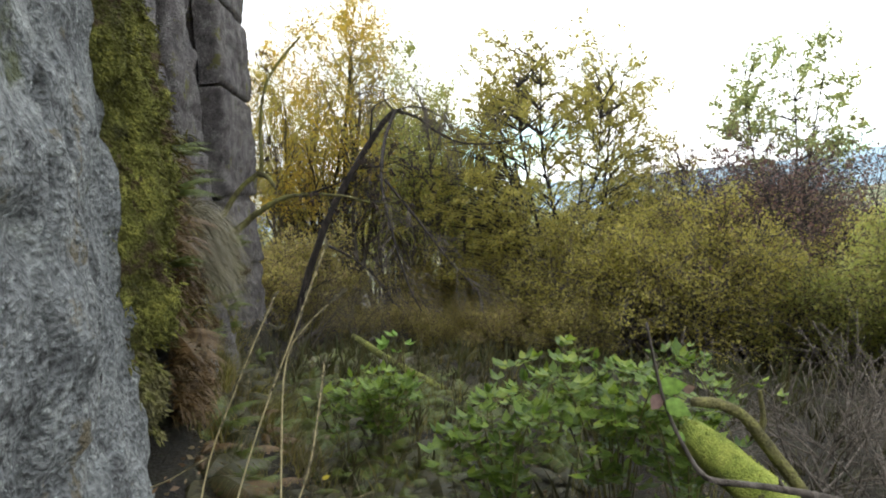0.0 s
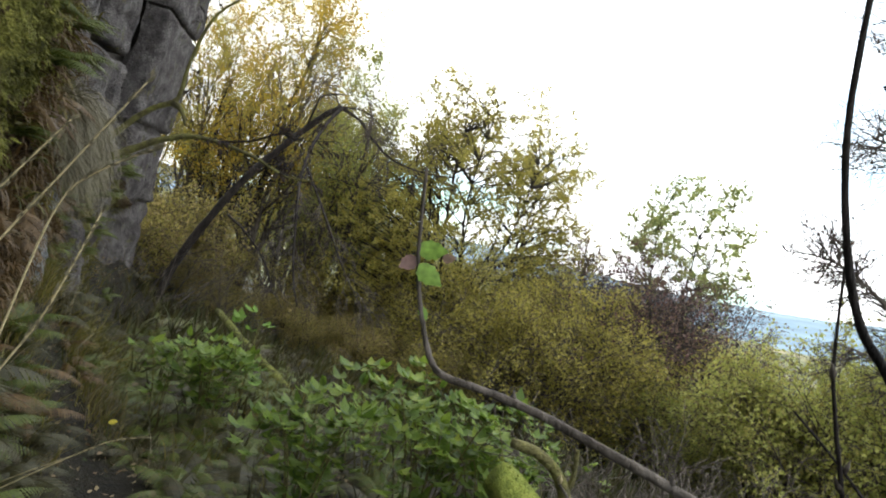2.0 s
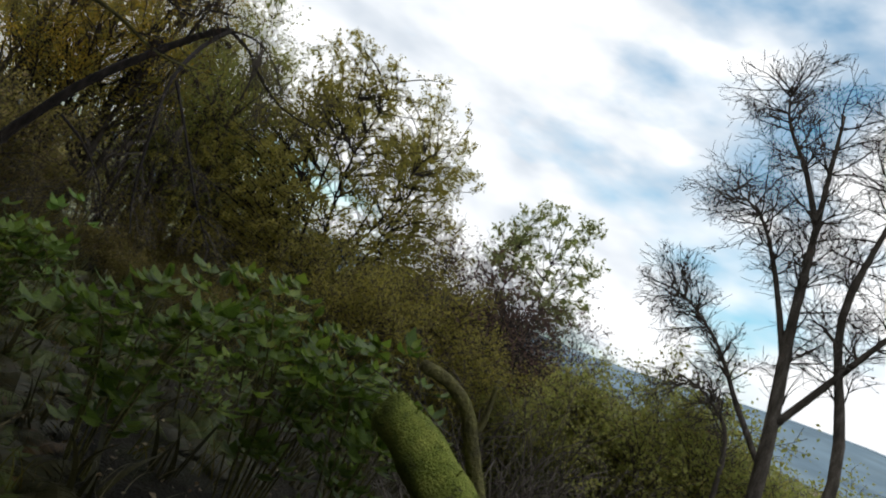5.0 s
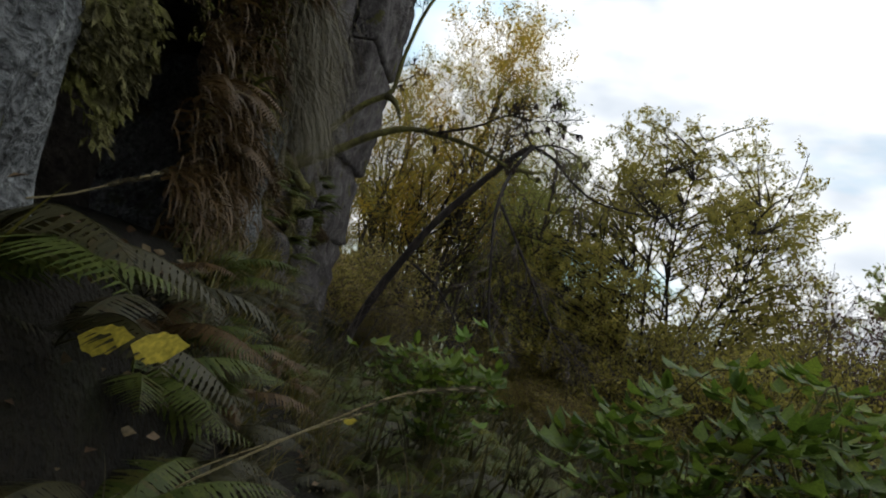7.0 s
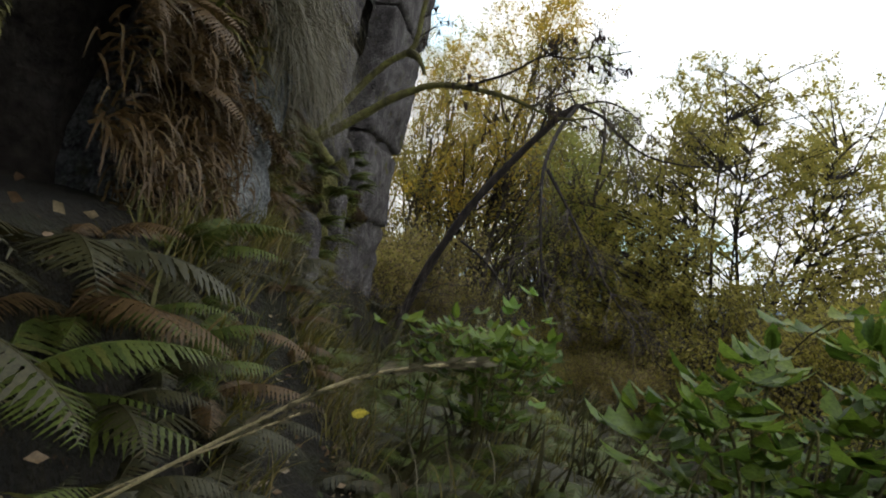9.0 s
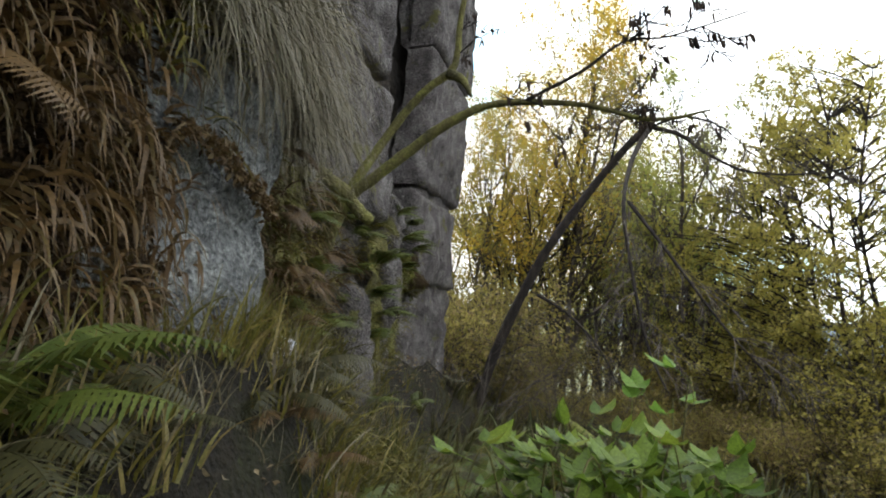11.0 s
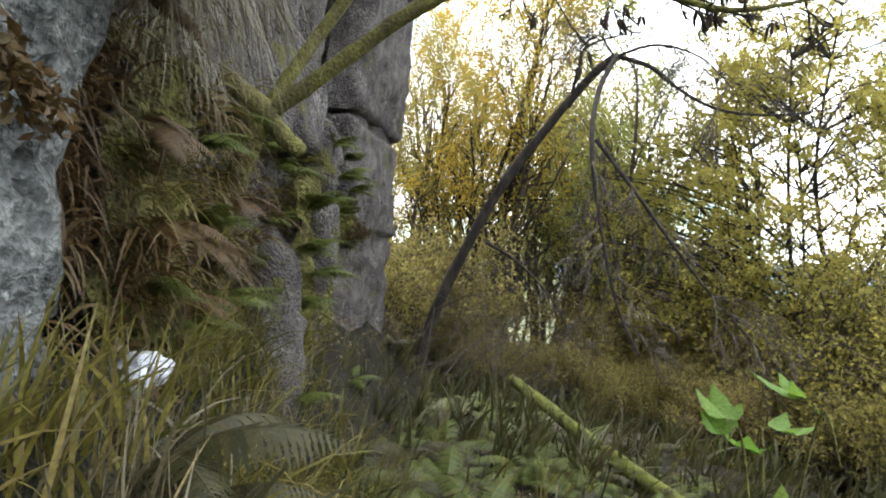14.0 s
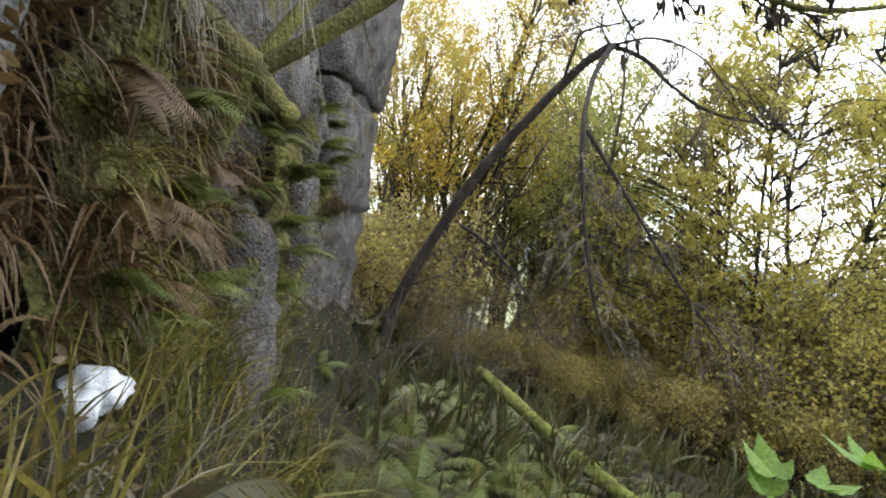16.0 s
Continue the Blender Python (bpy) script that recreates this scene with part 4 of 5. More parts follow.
tufts("grass_tuft", L_GRASS, "long green and yellow grass at the cliff foot", "grass", on_bank(rng, 40, 5.2, 7.6, 0.05, 0.75, 0.6, 16), (0.22, 0.5), (0.006, 0.013), 1.0, DOWN * 1.1, 6)
tufts("grass_tuft", L_GRASS, "short grass and weeds under the pale rock", "grass", on_bank(rng, 150, 3.5, 5.1, 0.0, 0.75, 0.24, 12), (0.08, 0.24), (0.004, 0.009), 1.0, DOWN * 0.6, 12)
tufts("grass_tuft", L_STRAW, "short dead grass under the pale rock", "grass", on_bank(rng, 110, 3.3, 5.1, 0.0, 0.8, 0.24, 10), (0.08, 0.24), (0.003, 0.006), 0.9, DOWN * 0.7, 13)
tufts("grass_tuft", L_GRASS, "dense yellow-green grass below the hollow", "grass", on_bank(rng, 60, 4.9, 7.2, 0.0, 0.9, 0.4, 14), (0.15, 0.42), (0.004, 0.01), 1.0, DOWN * 1.2, 14)
tufts("grass_tuft", L_STRAW, "dead grass below the hollow", "grass", on_bank(rng, 110, 4.8, 7.4, 0.0, 0.9, 0.35, 12), (0.12, 0.36), (0.003, 0.007), 0.9, DOWN * 0.9, 15)
tufts("grass_tuft", L_GRASS, "mixed grass and weeds on the slope", "grass", on_bank(rng, 200, 2.2, 11.0, 0.1, 4.5, 0.3, 10), (0.12, 0.38), (0.004, 0.009), 1.0, DOWN * 0.6, 7)
tufts("grass_tuft", L_STRAW, "dead straw on the slope", "grass", on_bank(rng, 200, 2.2, 10.0, 0.1, 4.0, 0.25, 8), (0.1, 0.35), (0.003, 0.006), 0.8, DOWN * 0.8, 8)
tufts("grass_tuft", L_FERN_DULL, "low dull undergrowth on the slope", "undergrowth", on_bank(rng, 420, 2.2, 13.0, 0.2, 8.0, 0.3, 9), (0.12, 0.4), (0.012, 0.03), 1.0, DOWN * 0.6, 9)
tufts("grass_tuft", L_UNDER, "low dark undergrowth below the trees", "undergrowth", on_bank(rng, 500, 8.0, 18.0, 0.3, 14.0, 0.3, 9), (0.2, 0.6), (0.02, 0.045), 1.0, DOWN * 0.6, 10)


def litter():
    rng = random.Random(61)
    g = Geo()
    for k in range(3600):
        y = rng.uniform(0.5, 11)
        x = cliff_x(y) + rng.uniform(0, 4.5) * rng.random() ** 0.6
        d = (rand_dir(rng) * Vector((1, 1, 0.25))).normalized()
        w = rng.uniform(0.02, 0.045)
        g.leaf(Vector((x, y, ground_z(x, y) + rng.uniform(0.01, 0.06))), d, side_of(d, rng), w, w * 0.55)
    return g


thing("fallen_leaves", litter(), L_DEAD, "brown fallen leaves strewn over the slope", "leaf litter", kind="stuff")


def moss_curtain(y0, y1, z0, z1, out, seed, label, count, mat=MOSS):
    rng = random.Random(seed)
    root = tagged(new("moss_curtain"), label, "moss")
    g = Geo()
    ys, zs = int((y1 - y0) / 0.025), int((z1 - z0) / 0.03)
    for i in range(ys + 1):
        for k in range(zs + 1):
            u, v = i / ys, k / zs
            y, z = y0 + (y1 - y0) * u, z0 + (z1 - z0) * v
            q = Vector((y * 7 + seed, z * 1.6, 0))
            bulge = out * math.sin(math.pi * min(1, max(0, u))) ** 0.5 * (0.55 + 0.45 * math.sin(math.pi * min(1, v * 1.5)))
            x = cliff_x(y) - 0.06 + bulge * (1.0 + 1.5 * noise.noise(q)) + 0.07 * fbm(Vector((y * 9, z * 6, seed)))
            y += 0.07 * noise.noise(Vector((seed, z * 3.1, 2 + round(u)))) * abs(2 * u - 1) ** 2
            g.v.append(Vector((x, y, z + (0.12 * noise.noise(Vector((y * 6, seed, 0))) if k == 0 else 0))))
    for i in range(ys):
        for k in range(zs):
            q = i * (zs + 1) + k
            g.f.append((q, q + zs + 1, q + zs + 2, q + 1))
    part("mat", g, mat, root, "thick hanging moss")
    t = Geo()
    for k in range(count):
        p = rng.choice(g.v) + rand_dir(rng) * 0.02
        d = (Vector((0.7, rng.uniform(-0.5, 0.2), -0.8)) + rand_dir(rng) * 0.6).normalized()
        w = rng.uniform(0.02, 0.055)
        t.leaf(p, d, side_of(d, rng), w, w * 0.3)
    tagged(part("moss_fuzz", t, mat, root), kind="stuff")
    return root


moss_curtain(2.58, 3.3, 1.45, 4.2, 0.2, 3, "thick yellow-green moss hanging down the rock's edge", 9000)
moss_curtain(2.62, 3.02, 1.1, 1.6, 0.08, 5, "dark dead moss and roots under the hanging moss", 2500, BARK_MOSS)
moss_curtain(3.6, 4.3, 1.65, 3.2, 0.12, 7, "patchy moss and roots above the crevice", 3000)
tufts("hanging_grass", L_FERN_BROWN, "brown roots and dead grass in the hollow", "grass", clumps(rng, 20, 5.0, 5.5, 0.9, 1.7, (-0.25, -0.02), 16), (0.08, 0.2), (0.003, 0.007), 0.4, DOWN * 1.8, 16)
moss_curtain(3.6, 4.2, 0.4, 1.75, 0.14, 6, "brown withered moss and roots beside the crevice", 4000, MOSS_BROWN)
moss_curtain(5.4, 6.0, 0.6, 1.6, 0.09, 9, "moss on the broken rock beside the hollow", 3000, BARK_MOSS)
moss_curtain(7.5, 8.6, 0.2, 1.5, 0.1, 11, "moss between the upright stones", 2500, BARK_MOSS)
moss_curtain(8.45, 9.3, 1.05, 1.45, 0.2, 13, "cushion of moss on a ledge of the pillar", 1500)


for x, y, size in ((-1.84, 5.52, 0.55), (-1.74, 5.8, 0.55), (-1.9, 5.95, 0.5), (-2.2, 5.6, 0.5), (-1.7, 6.2, 0.5), (-2.05, 6.3, 0.5), (-1.55, 5.55, 0.35)):
    rng = random.Random(int(1000 * y))
    base = Vector((x, y, ground_z(x, y)))
    spots = [(base + rand_dir(rng) * Vector((0.05, 0.05, 0.0)), Vector((rng.uniform(-0.2, 0.7), rng.uniform(-0.6, 0.4), 1))) for k in range(46)]
    tufts("sedge_tussock", L_GRASS if y > 5.3 else L_STRAW, "drooping tussock of long green and yellow sedge" if y > 5.3 else "drooping tussock of pale dead sedge", "sedge", spots, (size * 0.6, size * 1.15), (0.006, 0.014), 1.0, DOWN * 1.5, int(777 * y))
rng = random.Random(52)
tufts("hanging_grass", L_FERN_BROWN, "withered brown growth hanging in the hollow", "grass", clumps(rng, 24, 4.95, 5.5, 0.8, 1.6, (-0.25, -0.05), 20), (0.08, 0.2), (0.004, 0.01), 0.4, DOWN * 2.0, 17)
tufts("hanging_grass", L_STRAW, "pale dead stalks hanging beside the hollow", "grass", clumps(rng, 10, 5.0, 5.6, 0.9, 1.6, (-0.25, -0.08), 14), (0.12, 0.26), (0.003, 0.006), 0.4, DOWN * 2.0, 18)
tufts("hanging_grass", L_GRASS, "green grass hanging over the hollow", "grass", clumps(rng, 22, 5.6, 6.9, 0.7, 1.8, (-0.08, 0.06), 16), (0.12, 0.3), (0.004, 0.009), 0.45, DOWN * 1.6, 19)
tufts("hanging_grass", L_FERN_BROWN, "red-brown withered growth above the pale rock", "grass", clumps(rng, 70, 3.3, 4.2, 0.9, 2.4, (-0.02, 0.08), 22), (0.08, 0.2), (0.005, 0.011), 0.4, DOWN * 1.8, 20)
tufts("hanging_grass", L_GRASS, "yellow-green growth above the pale rock", "grass", clumps(rng, 36, 3.4, 4.4, 1.3, 2.5, (-0.02, 0.08), 16), (0.08, 0.2), (0.006, 0.014), 0.45, DOWN * 1.4, 21)
for y, z, tone, size in ((5.1, 1.5, "brown", 0.4), (5.3, 1.3, "brown", 0.4), (5.5, 0.85, "green", 0.45), (5.8, 0.7, "green", 0.5), (5.95, 1.0, "brown", 0.45), (6.15, 0.75, "green", 0.65), (6.4, 1.2, "brown", 0.55), (6.6, 1.45, "green", 0.6), (6.75, 0.9, "green", 0.6), (7.0, 1.4, "green", 0.65), (7.35, 0.95, "green", 0.7), (8.8, 1.75, "green", 0.7), (9.0, 1.5, "green", 0.7), (3.3, 2.3, "green", 0.5), (3.6, 1.85, "brown", 0.6), (3.85, 1.95, "brown", 0.6), (4.05, 2.2, "green", 0.55)):
    fern(cliff_x(y) + 0.04, y, z, tone, rng, size * 0.85, 5, face=-math.pi / 2, tip=0.4 if tone == "brown" else 0.1)


# ---- brambles ----
def bramble(x, y, radius, top, canes, leaves_each, mat, label, seed, size=(0.06, 0.1), tone=BARK_MOSS, drop=0.25):
    rng = random.Random(seed)
    root = tagged(new("bramble"), label, "bramble", "brambles")
    z = ground_z(x, y)
    root.location = (x, y, z)
    for c in range(canes):
        a = 2 * math.pi * (c + rng.random()) / canes
        r = radius * rng.uniform(0.35, 1.0)
        out = Vector((math.cos(a) * r, math.sin(a) * r, 0))
        h = (top - z) * rng.uniform(0.75, 1.02)
        g = Geo()
        line = limb(g, [out * 0.15 + Vector((0, 0, -0.05)), out * 0.4 + Vector((0, 0, h * 0.6)), out * 0.8 + Vector((0, 0, h)), out * 1.15 + Vector((0, 0, h * (1 - drop)))], 0.006, 0.002, 5)
        cane = part("cane", g, tone, root)
        lg = Geo()
        for k in range(leaves_each):
            i = rng.randrange(int(len(line) * 0.22), len(line))
            base = line[i]
            w = (rand_dir(rng) * Vector((1, 1, 0.4)) + Vector((0, 0, 0.25))).normalized()
            q = base + w * rng.uniform(0.03, 0.1)
            lg.tube([base, q], [0.0013, 0.001], 3)
            for turn in (-1.0, 0.0, 1.0):
                d = (w * Vector((1, 1, 0.3)))
                d = (Matrix.Rotation(turn * 0.95, 3, "Z") @ d).normalized()
                s = Vector((-d.y, d.x, rng.uniform(-0.25, 0.25)))
                s = (s - d * s.dot(d)).normalized()
                ln = rng.uniform(*size) * (1.15 if turn == 0 else 0.85)
                lg.broad_leaf(q, d, s, ln, ln * 0.66, rng.uniform(0.15, 0.5))
        part("foliage", lg, mat, cane)
    return root


bramble(1.15, 4.0, 0.66, 0.88, 18, 18, L_BRAMBLE, "dense bramble bush with broad green leaves", 71)
bramble(0.45, 3.75, 0.36, 0.74, 10, 16, L_BRAMBLE, "bramble shoots with green leaves", 72)
bramble(1.5, 3.7, 0.35, 0.76, 9, 16, L_BRAMBLE, "bramble with yellowing leaf tips over the log", 73)
bramble(-0.45, 5.2, 0.36, 0.5, 12, 15, L_BRAMBLE, "low bramble with pale green leaves", 74)
bramble(-0.75, 5.0, 0.2, 0.6, 3, 10, L_BRAMBLE, "bramble shoot among the ferns", 75)
bramble(0.9, 5.4, 0.6, 0.35, 8, 12, L_BRAMBLE, "low bramble in the hollow", 76)
bramble(-0.35, 6.05, 0.24, 0.72, 3, 3, L_BRIGHT, "upright sprig with large bright green leaves", 77, size=(0.085, 0.12), drop=0.12)
bramble(2.3, 5.8, 0.7, 0.25, 8, 12, L_BRAMBLE, "bramble at the foot of the shrubs", 78)


# ---- dead brush on the right of the logs ----
def dead_brush(x, y, seed, label, count=8, length=1.3):
    rng = random.Random(seed)
    root = tagged(new("dead_brush"), label, "dead branches", "dead brush")
    root.location = (x, y, ground_z(x, y))
    sp = spec(depth=2, kids=(6, 4, 0), lift=(-0.02, -0.02, 0), seg=(0.2, 0.15, 0.1), wander=0.16, thin=0.0022)
    for k in range(count):
        g, tips = Geo(), []
        d = (rand_dir(rng) * Vector((1, 1, 0.4)) + Vector((0, 0, 0.6))).normalized()
        grow(g, tips, rng, Vector((rng.uniform(-0.4, 0.4), rng.uniform(-0.4, 0.4), 0)), d, length * rng.uniform(0.6, 1.1), 0.012, 0, sp)
        tagged(part("branch_spray", g, BARK, root), kind="stuff")
    return root


for k, (x, y) in enumerate(((2.6, 4.2), (3.3, 4.9), (2.9, 3.4), (4.0, 5.6), (3.8, 4.2), (4.8, 4.9))):
    dead_brush(x, y, 80 + k, "tangle of grey leafless twigs beside the logs")
dead_brush(-3.2, 11.4, 90, "dark tangle of twigs behind the rock pillar", 12, 1.5)
dead_brush(-2.3, 13.0, 91, "dark tangle of twigs below the leaning tree", 12, 1.8)


# ---- the budding shrub whose stem hangs across the way ----
rng = random.Random(95)
stem = tagged(new("budding_shrub"), "dark budding shrub with a stem hanging across the way", "shrub")


def shoot(name, bends, r0, r1, mat, label=""):
    g = Geo()
    line = limb(g, bends, r0, r1, 8, rng)
    return line, part(name, g, mat, stem, label)


root_at = Vector((2.0, 0.9, ground_z(2.0, 0.9) - 0.05))
main, _ = shoot("stem", [root_at, (1.9, 0.92, 0.7), (1.4, 0.95, 1.3), (0.947, 1.001, 1.516), (0.879, 1.019, 1.536), (0.803, 1.04, 1.556), (0.709, 1.066, 1.579), (0.651, 1.082, 1.588), (0.606, 1.095, 1.591), (0.591, 1.098, 1.6), (0.58, 1.1, 1.619), (0.565, 1.101, 1.655), (0.552, 1.1, 1.7), (0.54, 1.1, 1.78)], 0.0068, 0.0016, BARK)
side, _ = shoot("twig", [(0.92, 1.01, 1.524), (0.874, 1.024, 1.501), (0.846, 1.032, 1.497), (0.813, 1.042, 1.49), (0.784, 1.051, 1.48), (0.769, 1.056, 1.477), (0.755, 1.059, 1.493), (0.748, 1.06, 1.505), (0.729, 1.064, 1.525)], 0.0026, 0.0013, BARK, "thin side twig with pale buds")
near_a, _ = shoot("shoot", [root_at, (1.7, 0.82, 0.7), (1.3, 0.8, 1.35), (0.99, 0.848, 1.587), (0.94, 0.861, 1.614), (0.9, 0.871, 1.64), (0.872, 0.878, 1.668), (0.844, 0.884, 1.705), (0.823, 0.888, 1.729), (0.804, 0.891, 1.772), (0.785, 0.895, 1.85), (0.78, 0.9, 1.96)], 0.0048, 0.002, BARK_DARK)
near_b, _ = shoot("shoot", [root_at, (1.5, 0.87, 0.6), (1.08, 0.91, 1.2), (0.952, 0.928, 1.477), (0.929, 0.932, 1.521), (0.904, 0.937, 1.572), (0.871, 0.941, 1.661), (0.858, 0.942, 1.708), (0.846, 0.941, 1.785)], 0.0032, 0.001, BARK_DARK)
near_c, _ = shoot("shoot", [root_at, (1.6, 0.95, 0.7), (1.2, 0.97, 1.2), (1.12, 0.973, 1.477), (1.109, 0.972, 1.542), (1.078, 0.974, 1.666), (1.045, 0.978, 1.757), (1.003, 0.987, 1.821), (0.948, 0.999, 1.882), (0.9, 1.01, 1.94)], 0.005, 0.0016, BARK_DARK)
near_d, _ = shoot("shoot", [root_at, (1.6, 0.97, 0.9), (1.142, 1.02, 1.459), (1.1, 1.03, 1.501), (1.043, 1.043, 1.555), (0.989, 1.056, 1.604), (0.943, 1.067, 1.64)], 0.003, 0.001, BARK_DARK)
for line, picks in ((side, (-1, -6, 8, 14)), (main, (24, 33, 41)), (near_a, (32, 38)), (near_b, (20, 27, 33)), (near_c, (26, 34)), (near_d, (18, 24))):
    for k in picks:
        p = line[k]
        g = Geo()
        w = (rand_dir(rng) * 0.5 + Vector((-0.3, 0, 0.8))).normalized()
        g.tube([p, p + w * 0.005, p + w * 0.013], [0.0016, 0.003, 0.0005], 6)
        part("bud", g, STRAW_STALK if line is side else BARK, stem)
for p, d, w, mat in (((0.555, 1.095, 1.69), (0.75, -0.1, -0.55), 0.03, L_BRIGHT), ((0.55, 1.1, 1.705), (0.9, 0.0, 0.0), 0.03, L_BRIGHT), ((0.567, 1.1, 1.65), (0.5, 0.1, -0.7), 0.014, L_BRIGHT), ((0.553, 1.1, 1.695), (-0.7, -0.2, -0.6), 0.022, L_PURPLE), ((0.575, 1.095, 1.7), (0.9, 0.1, 0.2), 0.014, L_PURPLE)):
    g = Geo()
    d = Vector(d).normalized()
    up = Vector((0.1, -0.9, 0.4))
    sd = (up - d * up.dot(d)).normalized().cross(d)
    g.broad_leaf(Vector(p), d, sd, w, w * 0.75, 0.2)
    part("leaf", g, mat, stem, "yellow-green leaf" if mat is L_BRIGHT else "withered purple-brown leaf")
g = Geo()
for d, w in ((Vector((-0.35, 0.02, -0.9)), 0.045), (Vector((0.12, -0.02, -0.9)), 0.042)):
    d = d.normalized()
    g.broad_leaf(Vector((0.871, 1.005, 1.552)), d, Vector((0.2, -0.95, 0)).cross(d).normalized(), w, w * 0.42, 0.1, 0.5)
part("leaf", g, L_PURPLE, stem, "curled dead purple-brown leaf")


# ---- seed stalks ----
def seed_stalk(bends, radius, seed, label="dry pale grass stalk with a seed head"):
    rng = random.Random(seed)
    root = tagged(new("grass_stalk"), label, "grass stalk", "dry grass stalks")
    g = Geo()
    line = limb(g, bends, radius, radius * 0.5, 5)
    part("stem", g, STRAW_STALK, root)
    g = Geo()
    n = len(line)
    for k in range(70):
        f = rng.uniform(0.62, 1.0) * (n - 1)
        i = min(n - 2, int(f))
        axis = (line[i + 1] - line[i]).normalized()
        p = line[i].lerp(line[i + 1], f - i)
        d = (axis + rand_dir(rng) * 0.35).normalized()
        w = radius * rng.uniform(5, 9)
        g.leaf(p, d, side_of(d, rng), w, w * 0.3)
    tagged(part("seed_head", g, L_STRAW, root, "feathery seed head"), kind="stuff")
    return root


seed_stalk([(-0.42, 1.52, 0.55), (-0.294, 1.545, 1.048), (-0.198, 1.569, 1.283), (-0.112, 1.591, 1.501), (-0.021, 1.611, 1.695), (0.061, 1.628, 1.868)], 0.0026, 1)
seed_stalk([(-0.42, 1.57, 0.55), (-0.334, 1.592, 1.009), (-0.259, 1.631, 1.374), (-0.169, 1.653, 1.582), (-0.072, 1.67, 1.764)], 0.0026, 2)
seed_stalk([(-0.3, 1.56, 0.5), (-0.155, 1.588, 1.014), (-0.072, 1.616, 1.284), (-0.019, 1.63, 1.419), (0.026, 1.652, 1.621)], 0.0028, 3)
seed_stalk([(-0.25, 1.6, 0.4), (-0.141, 1.633, 0.977), (-0.104, 1.677, 1.374), (-0.075, 1.703, 1.607), (-0.018, 1.711, 1.69), (0.068, 1.716, 1.756)], 0.0028, 7)
seed_stalk([(-0.926, 2.801, 0.184), (-0.724, 2.802, 0.334), (-0.567, 2.802, 0.463), (-0.395, 2.801, 0.596), (-0.262, 2.801, 0.689), (-0.141, 2.801, 0.732)], 0.003, 4)
seed_stalk([(-0.942, 2.848, 0.181), (-0.727, 2.848, 0.360), (-0.555, 2.848, 0.484), (-0.327, 2.848, 0.632)], 0.0024, 9)
seed_stalk([(-1.3, 2.73, 0.5), (-1.177, 2.736, 0.784), (-0.955, 2.742, 0.886), (-0.867, 2.744, 0.928), (-0.792, 2.747, 0.963)], 0.0028, 5)
seed_stalk([(0.2, 2.3, 0.1), (0.28, 2.35, 0.5), (0.33, 2.34, 0.62), (0.37, 2.31, 0.69)], 0.002, 6)

# ---- single fallen leaves that catch the eye ----
for p, w, mat, label in (((-0.66, 2.5, 0.7), 0.085, L_GOLDLEAF, "yellow leaf resting on a fern"), ((-0.58, 2.5, 0.71), 0.085, L_GOLDLEAF, "yellow leaf resting on a fern"), ((-0.7, 4.2, 0.42), 0.05, L_STRAW, "pale fallen leaf on a fern"), ((-0.6, 3.7, 0.38), 0.05, L_GOLDLEAF, "small yellow leaf on a fern"), ((-1.75, 5.0, 0.5), 0.07, L_STRAW, "pale fallen leaf near the litter")):
    g = Geo()
    g.broad_leaf(Vector((0, 0, 0)), Vector((1, 0.2, 0.1)).normalized(), Vector((-0.1, 0.5, 0.85)).normalized(), w, w * 0.6, 0.3)
    ob = thing("fallen_leaf", g, mat, label, "leaf", "single fallen leaves")
    ob.location = p

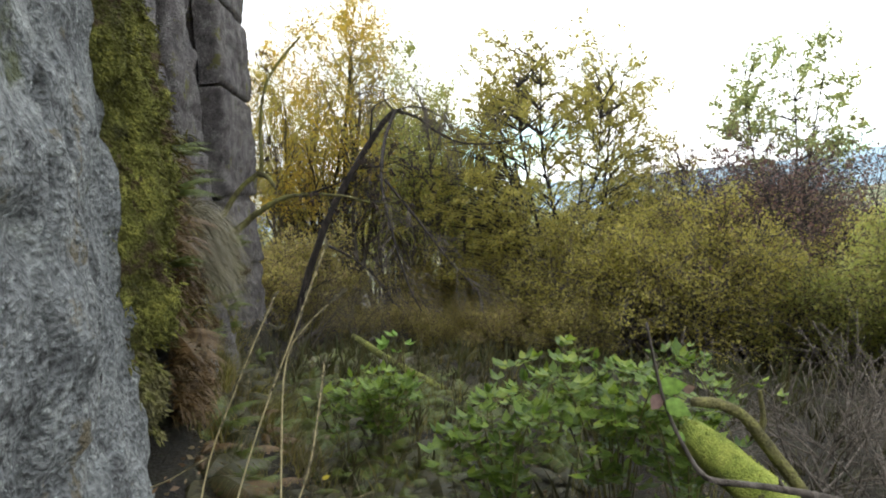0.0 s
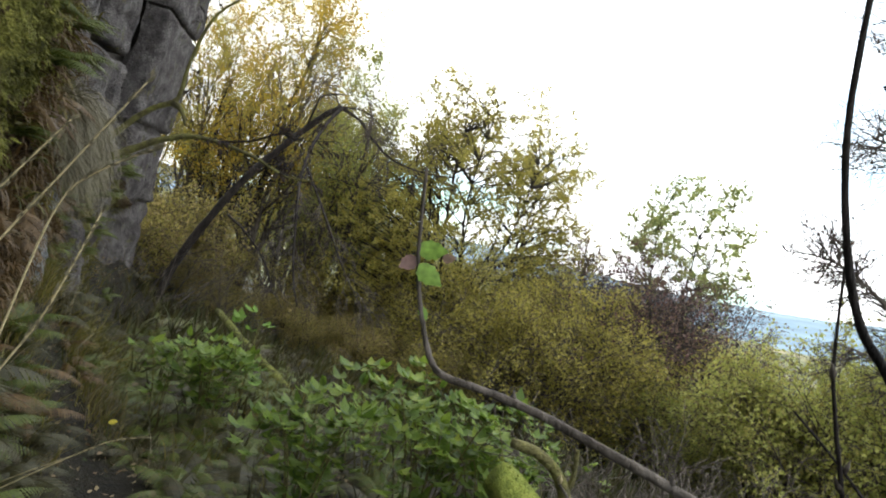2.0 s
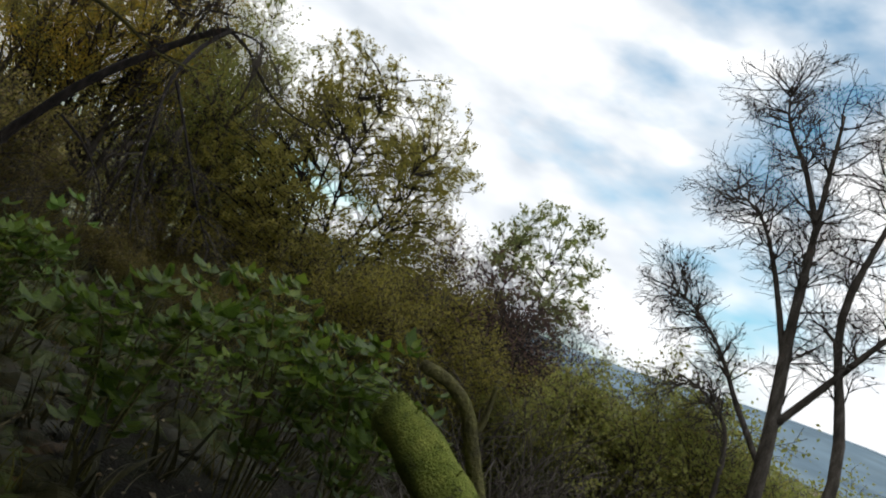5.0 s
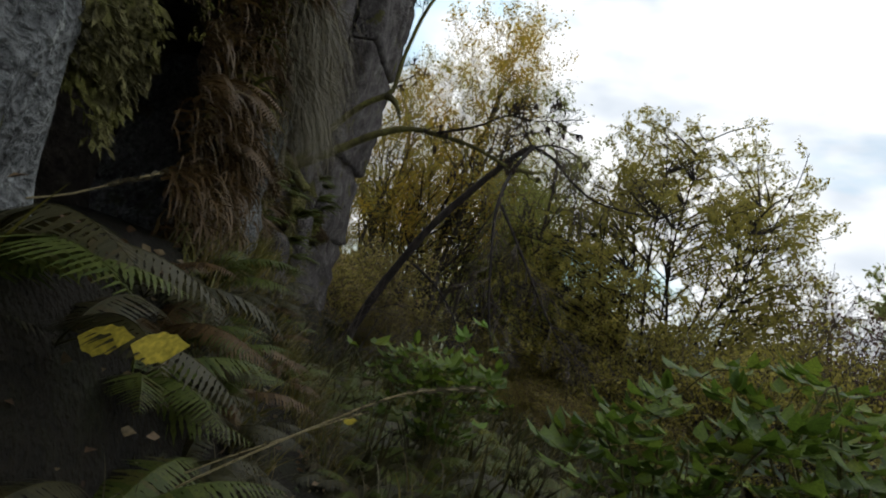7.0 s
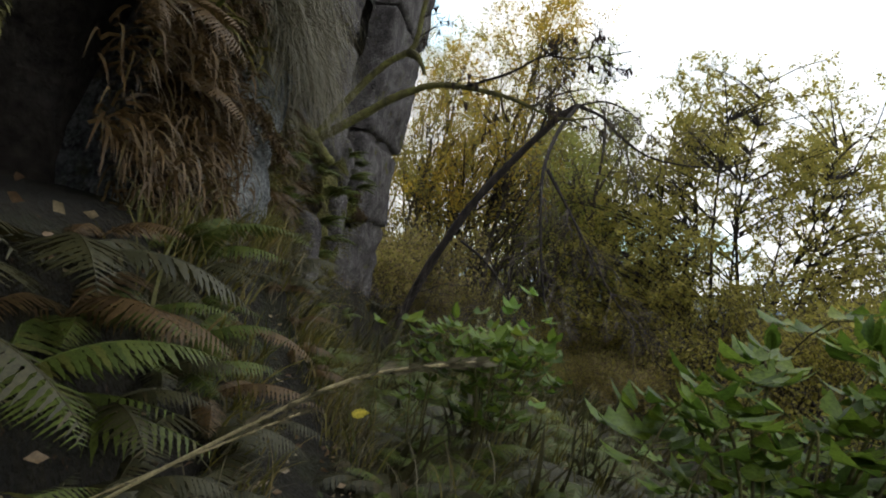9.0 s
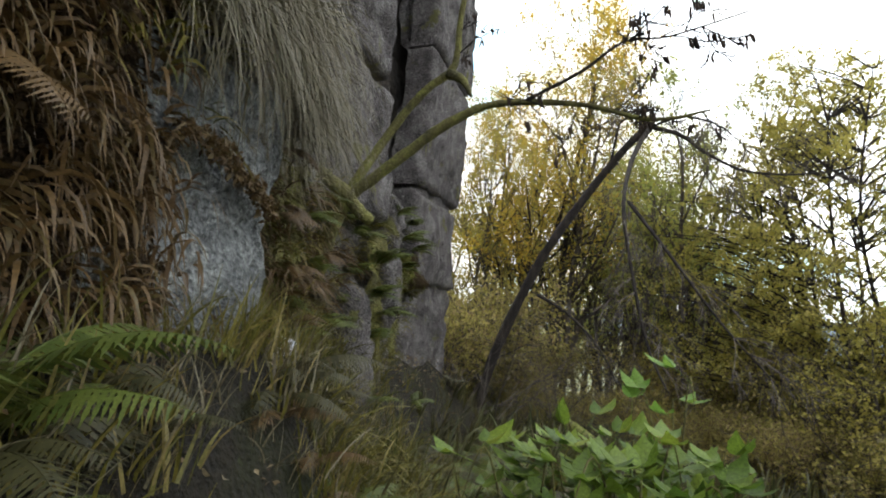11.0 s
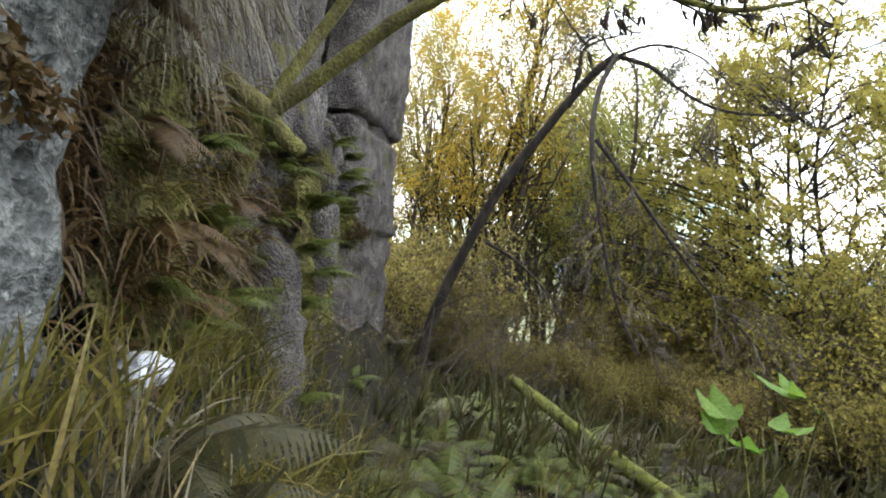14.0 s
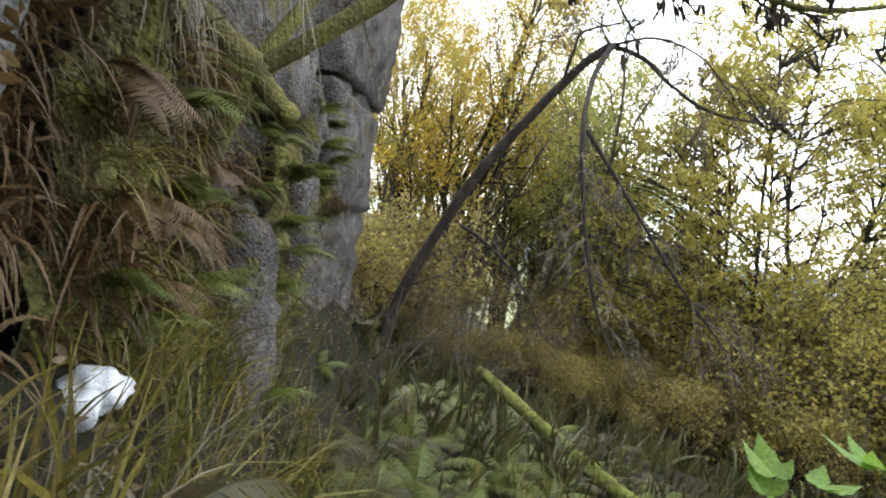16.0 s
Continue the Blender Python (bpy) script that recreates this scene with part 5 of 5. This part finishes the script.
# ---- the litter: a crumpled white bag with a cup ----
bag_at = Vector((-1.96, 5.34, ground_z(-1.96, 5.34) + 0.06))
bag = tagged(new("plastic_bag"), "crumpled white plastic bag with a cup on the bank", "litter")
bag.location = bag_at
bag.scale = (0.78, 0.78, 0.72)
bm = bmesh.new()
bmesh.ops.create_icosphere(bm, subdivisions=4, radius=1)
for v in bm.verts:
    c = v.co.copy()
    f = 1 + 0.28 * fbm(c * 1.7 + Vector((4, 1, 0)), 3) + 0.14 * abs(noise.noise(c * 4.5))
    v.co = Vector((c.x * 0.085 * f, c.y * 0.07 * f, c.z * 0.058 * f))
me = bpy.data.meshes.new("sack")
bm.to_mesh(me)
bm.free()
me.materials.append(PLASTIC)
me.polygons.foreach_set("use_smooth", [True] * len(me.polygons))
part("sack", me, PLASTIC, bag)
g = Geo()
limb(g, [(0.03, -0.05, -0.005), (0.05, -0.09, -0.01), (0.07, -0.13, -0.015)], 0.03, 0.038, 20)
limb(g, [(0.07, -0.128, -0.015), (0.0715, -0.132, -0.0155)], 0.0415, 0.0415, 20)
part("cup", g, PLASTIC, bag, "white plastic cup")
g = Geo()
g.broad_leaf(Vector((-0.01, -0.03, 0.055)), Vector((0.9, 0.2, 0.3)).normalized(), Vector((-0.2, 0.9, 0.2)).normalized(), 0.045, 0.03)
part("scrap", g, YELLOW_PLASTIC, bag, "yellow scrap")

# ---- a withered red-brown frond before the pale block ----
rng = random.Random(99)
dead = tagged(new("dead_frond"), "withered red-brown bracken frond before the pale rock", "fern")
g = Geo()
line = limb(g, [(-1.5, 4.1, 0.3), (-1.46, 4.12, 0.9), (-1.45, 4.2, 1.27), (-1.47, 4.35, 1.29), (-1.5, 4.47, 1.26), (-1.53, 4.6, 1.22), (-1.56, 4.7, 1.18)], 0.006, 0.004, 5)
part("stalk", g, L_DEAD, dead)
g = Geo()
for k in range(1500):
    i = rng.randrange(len(line))
    p = line[i] + rand_dir(rng) * 0.03 * rng.random() + Vector((0, 0, rng.uniform(-0.03, 0.01)))
    d = (rand_dir(rng) + Vector((0, 0, -0.5))).normalized()
    w = rng.uniform(0.012, 0.03)
    g.leaf(p, d, side_of(d, rng), w, w * 0.5)
tagged(part("leaflet_mass", g, L_FERN_BROWN, dead, "curled dry leaflets"), kind="stuff")
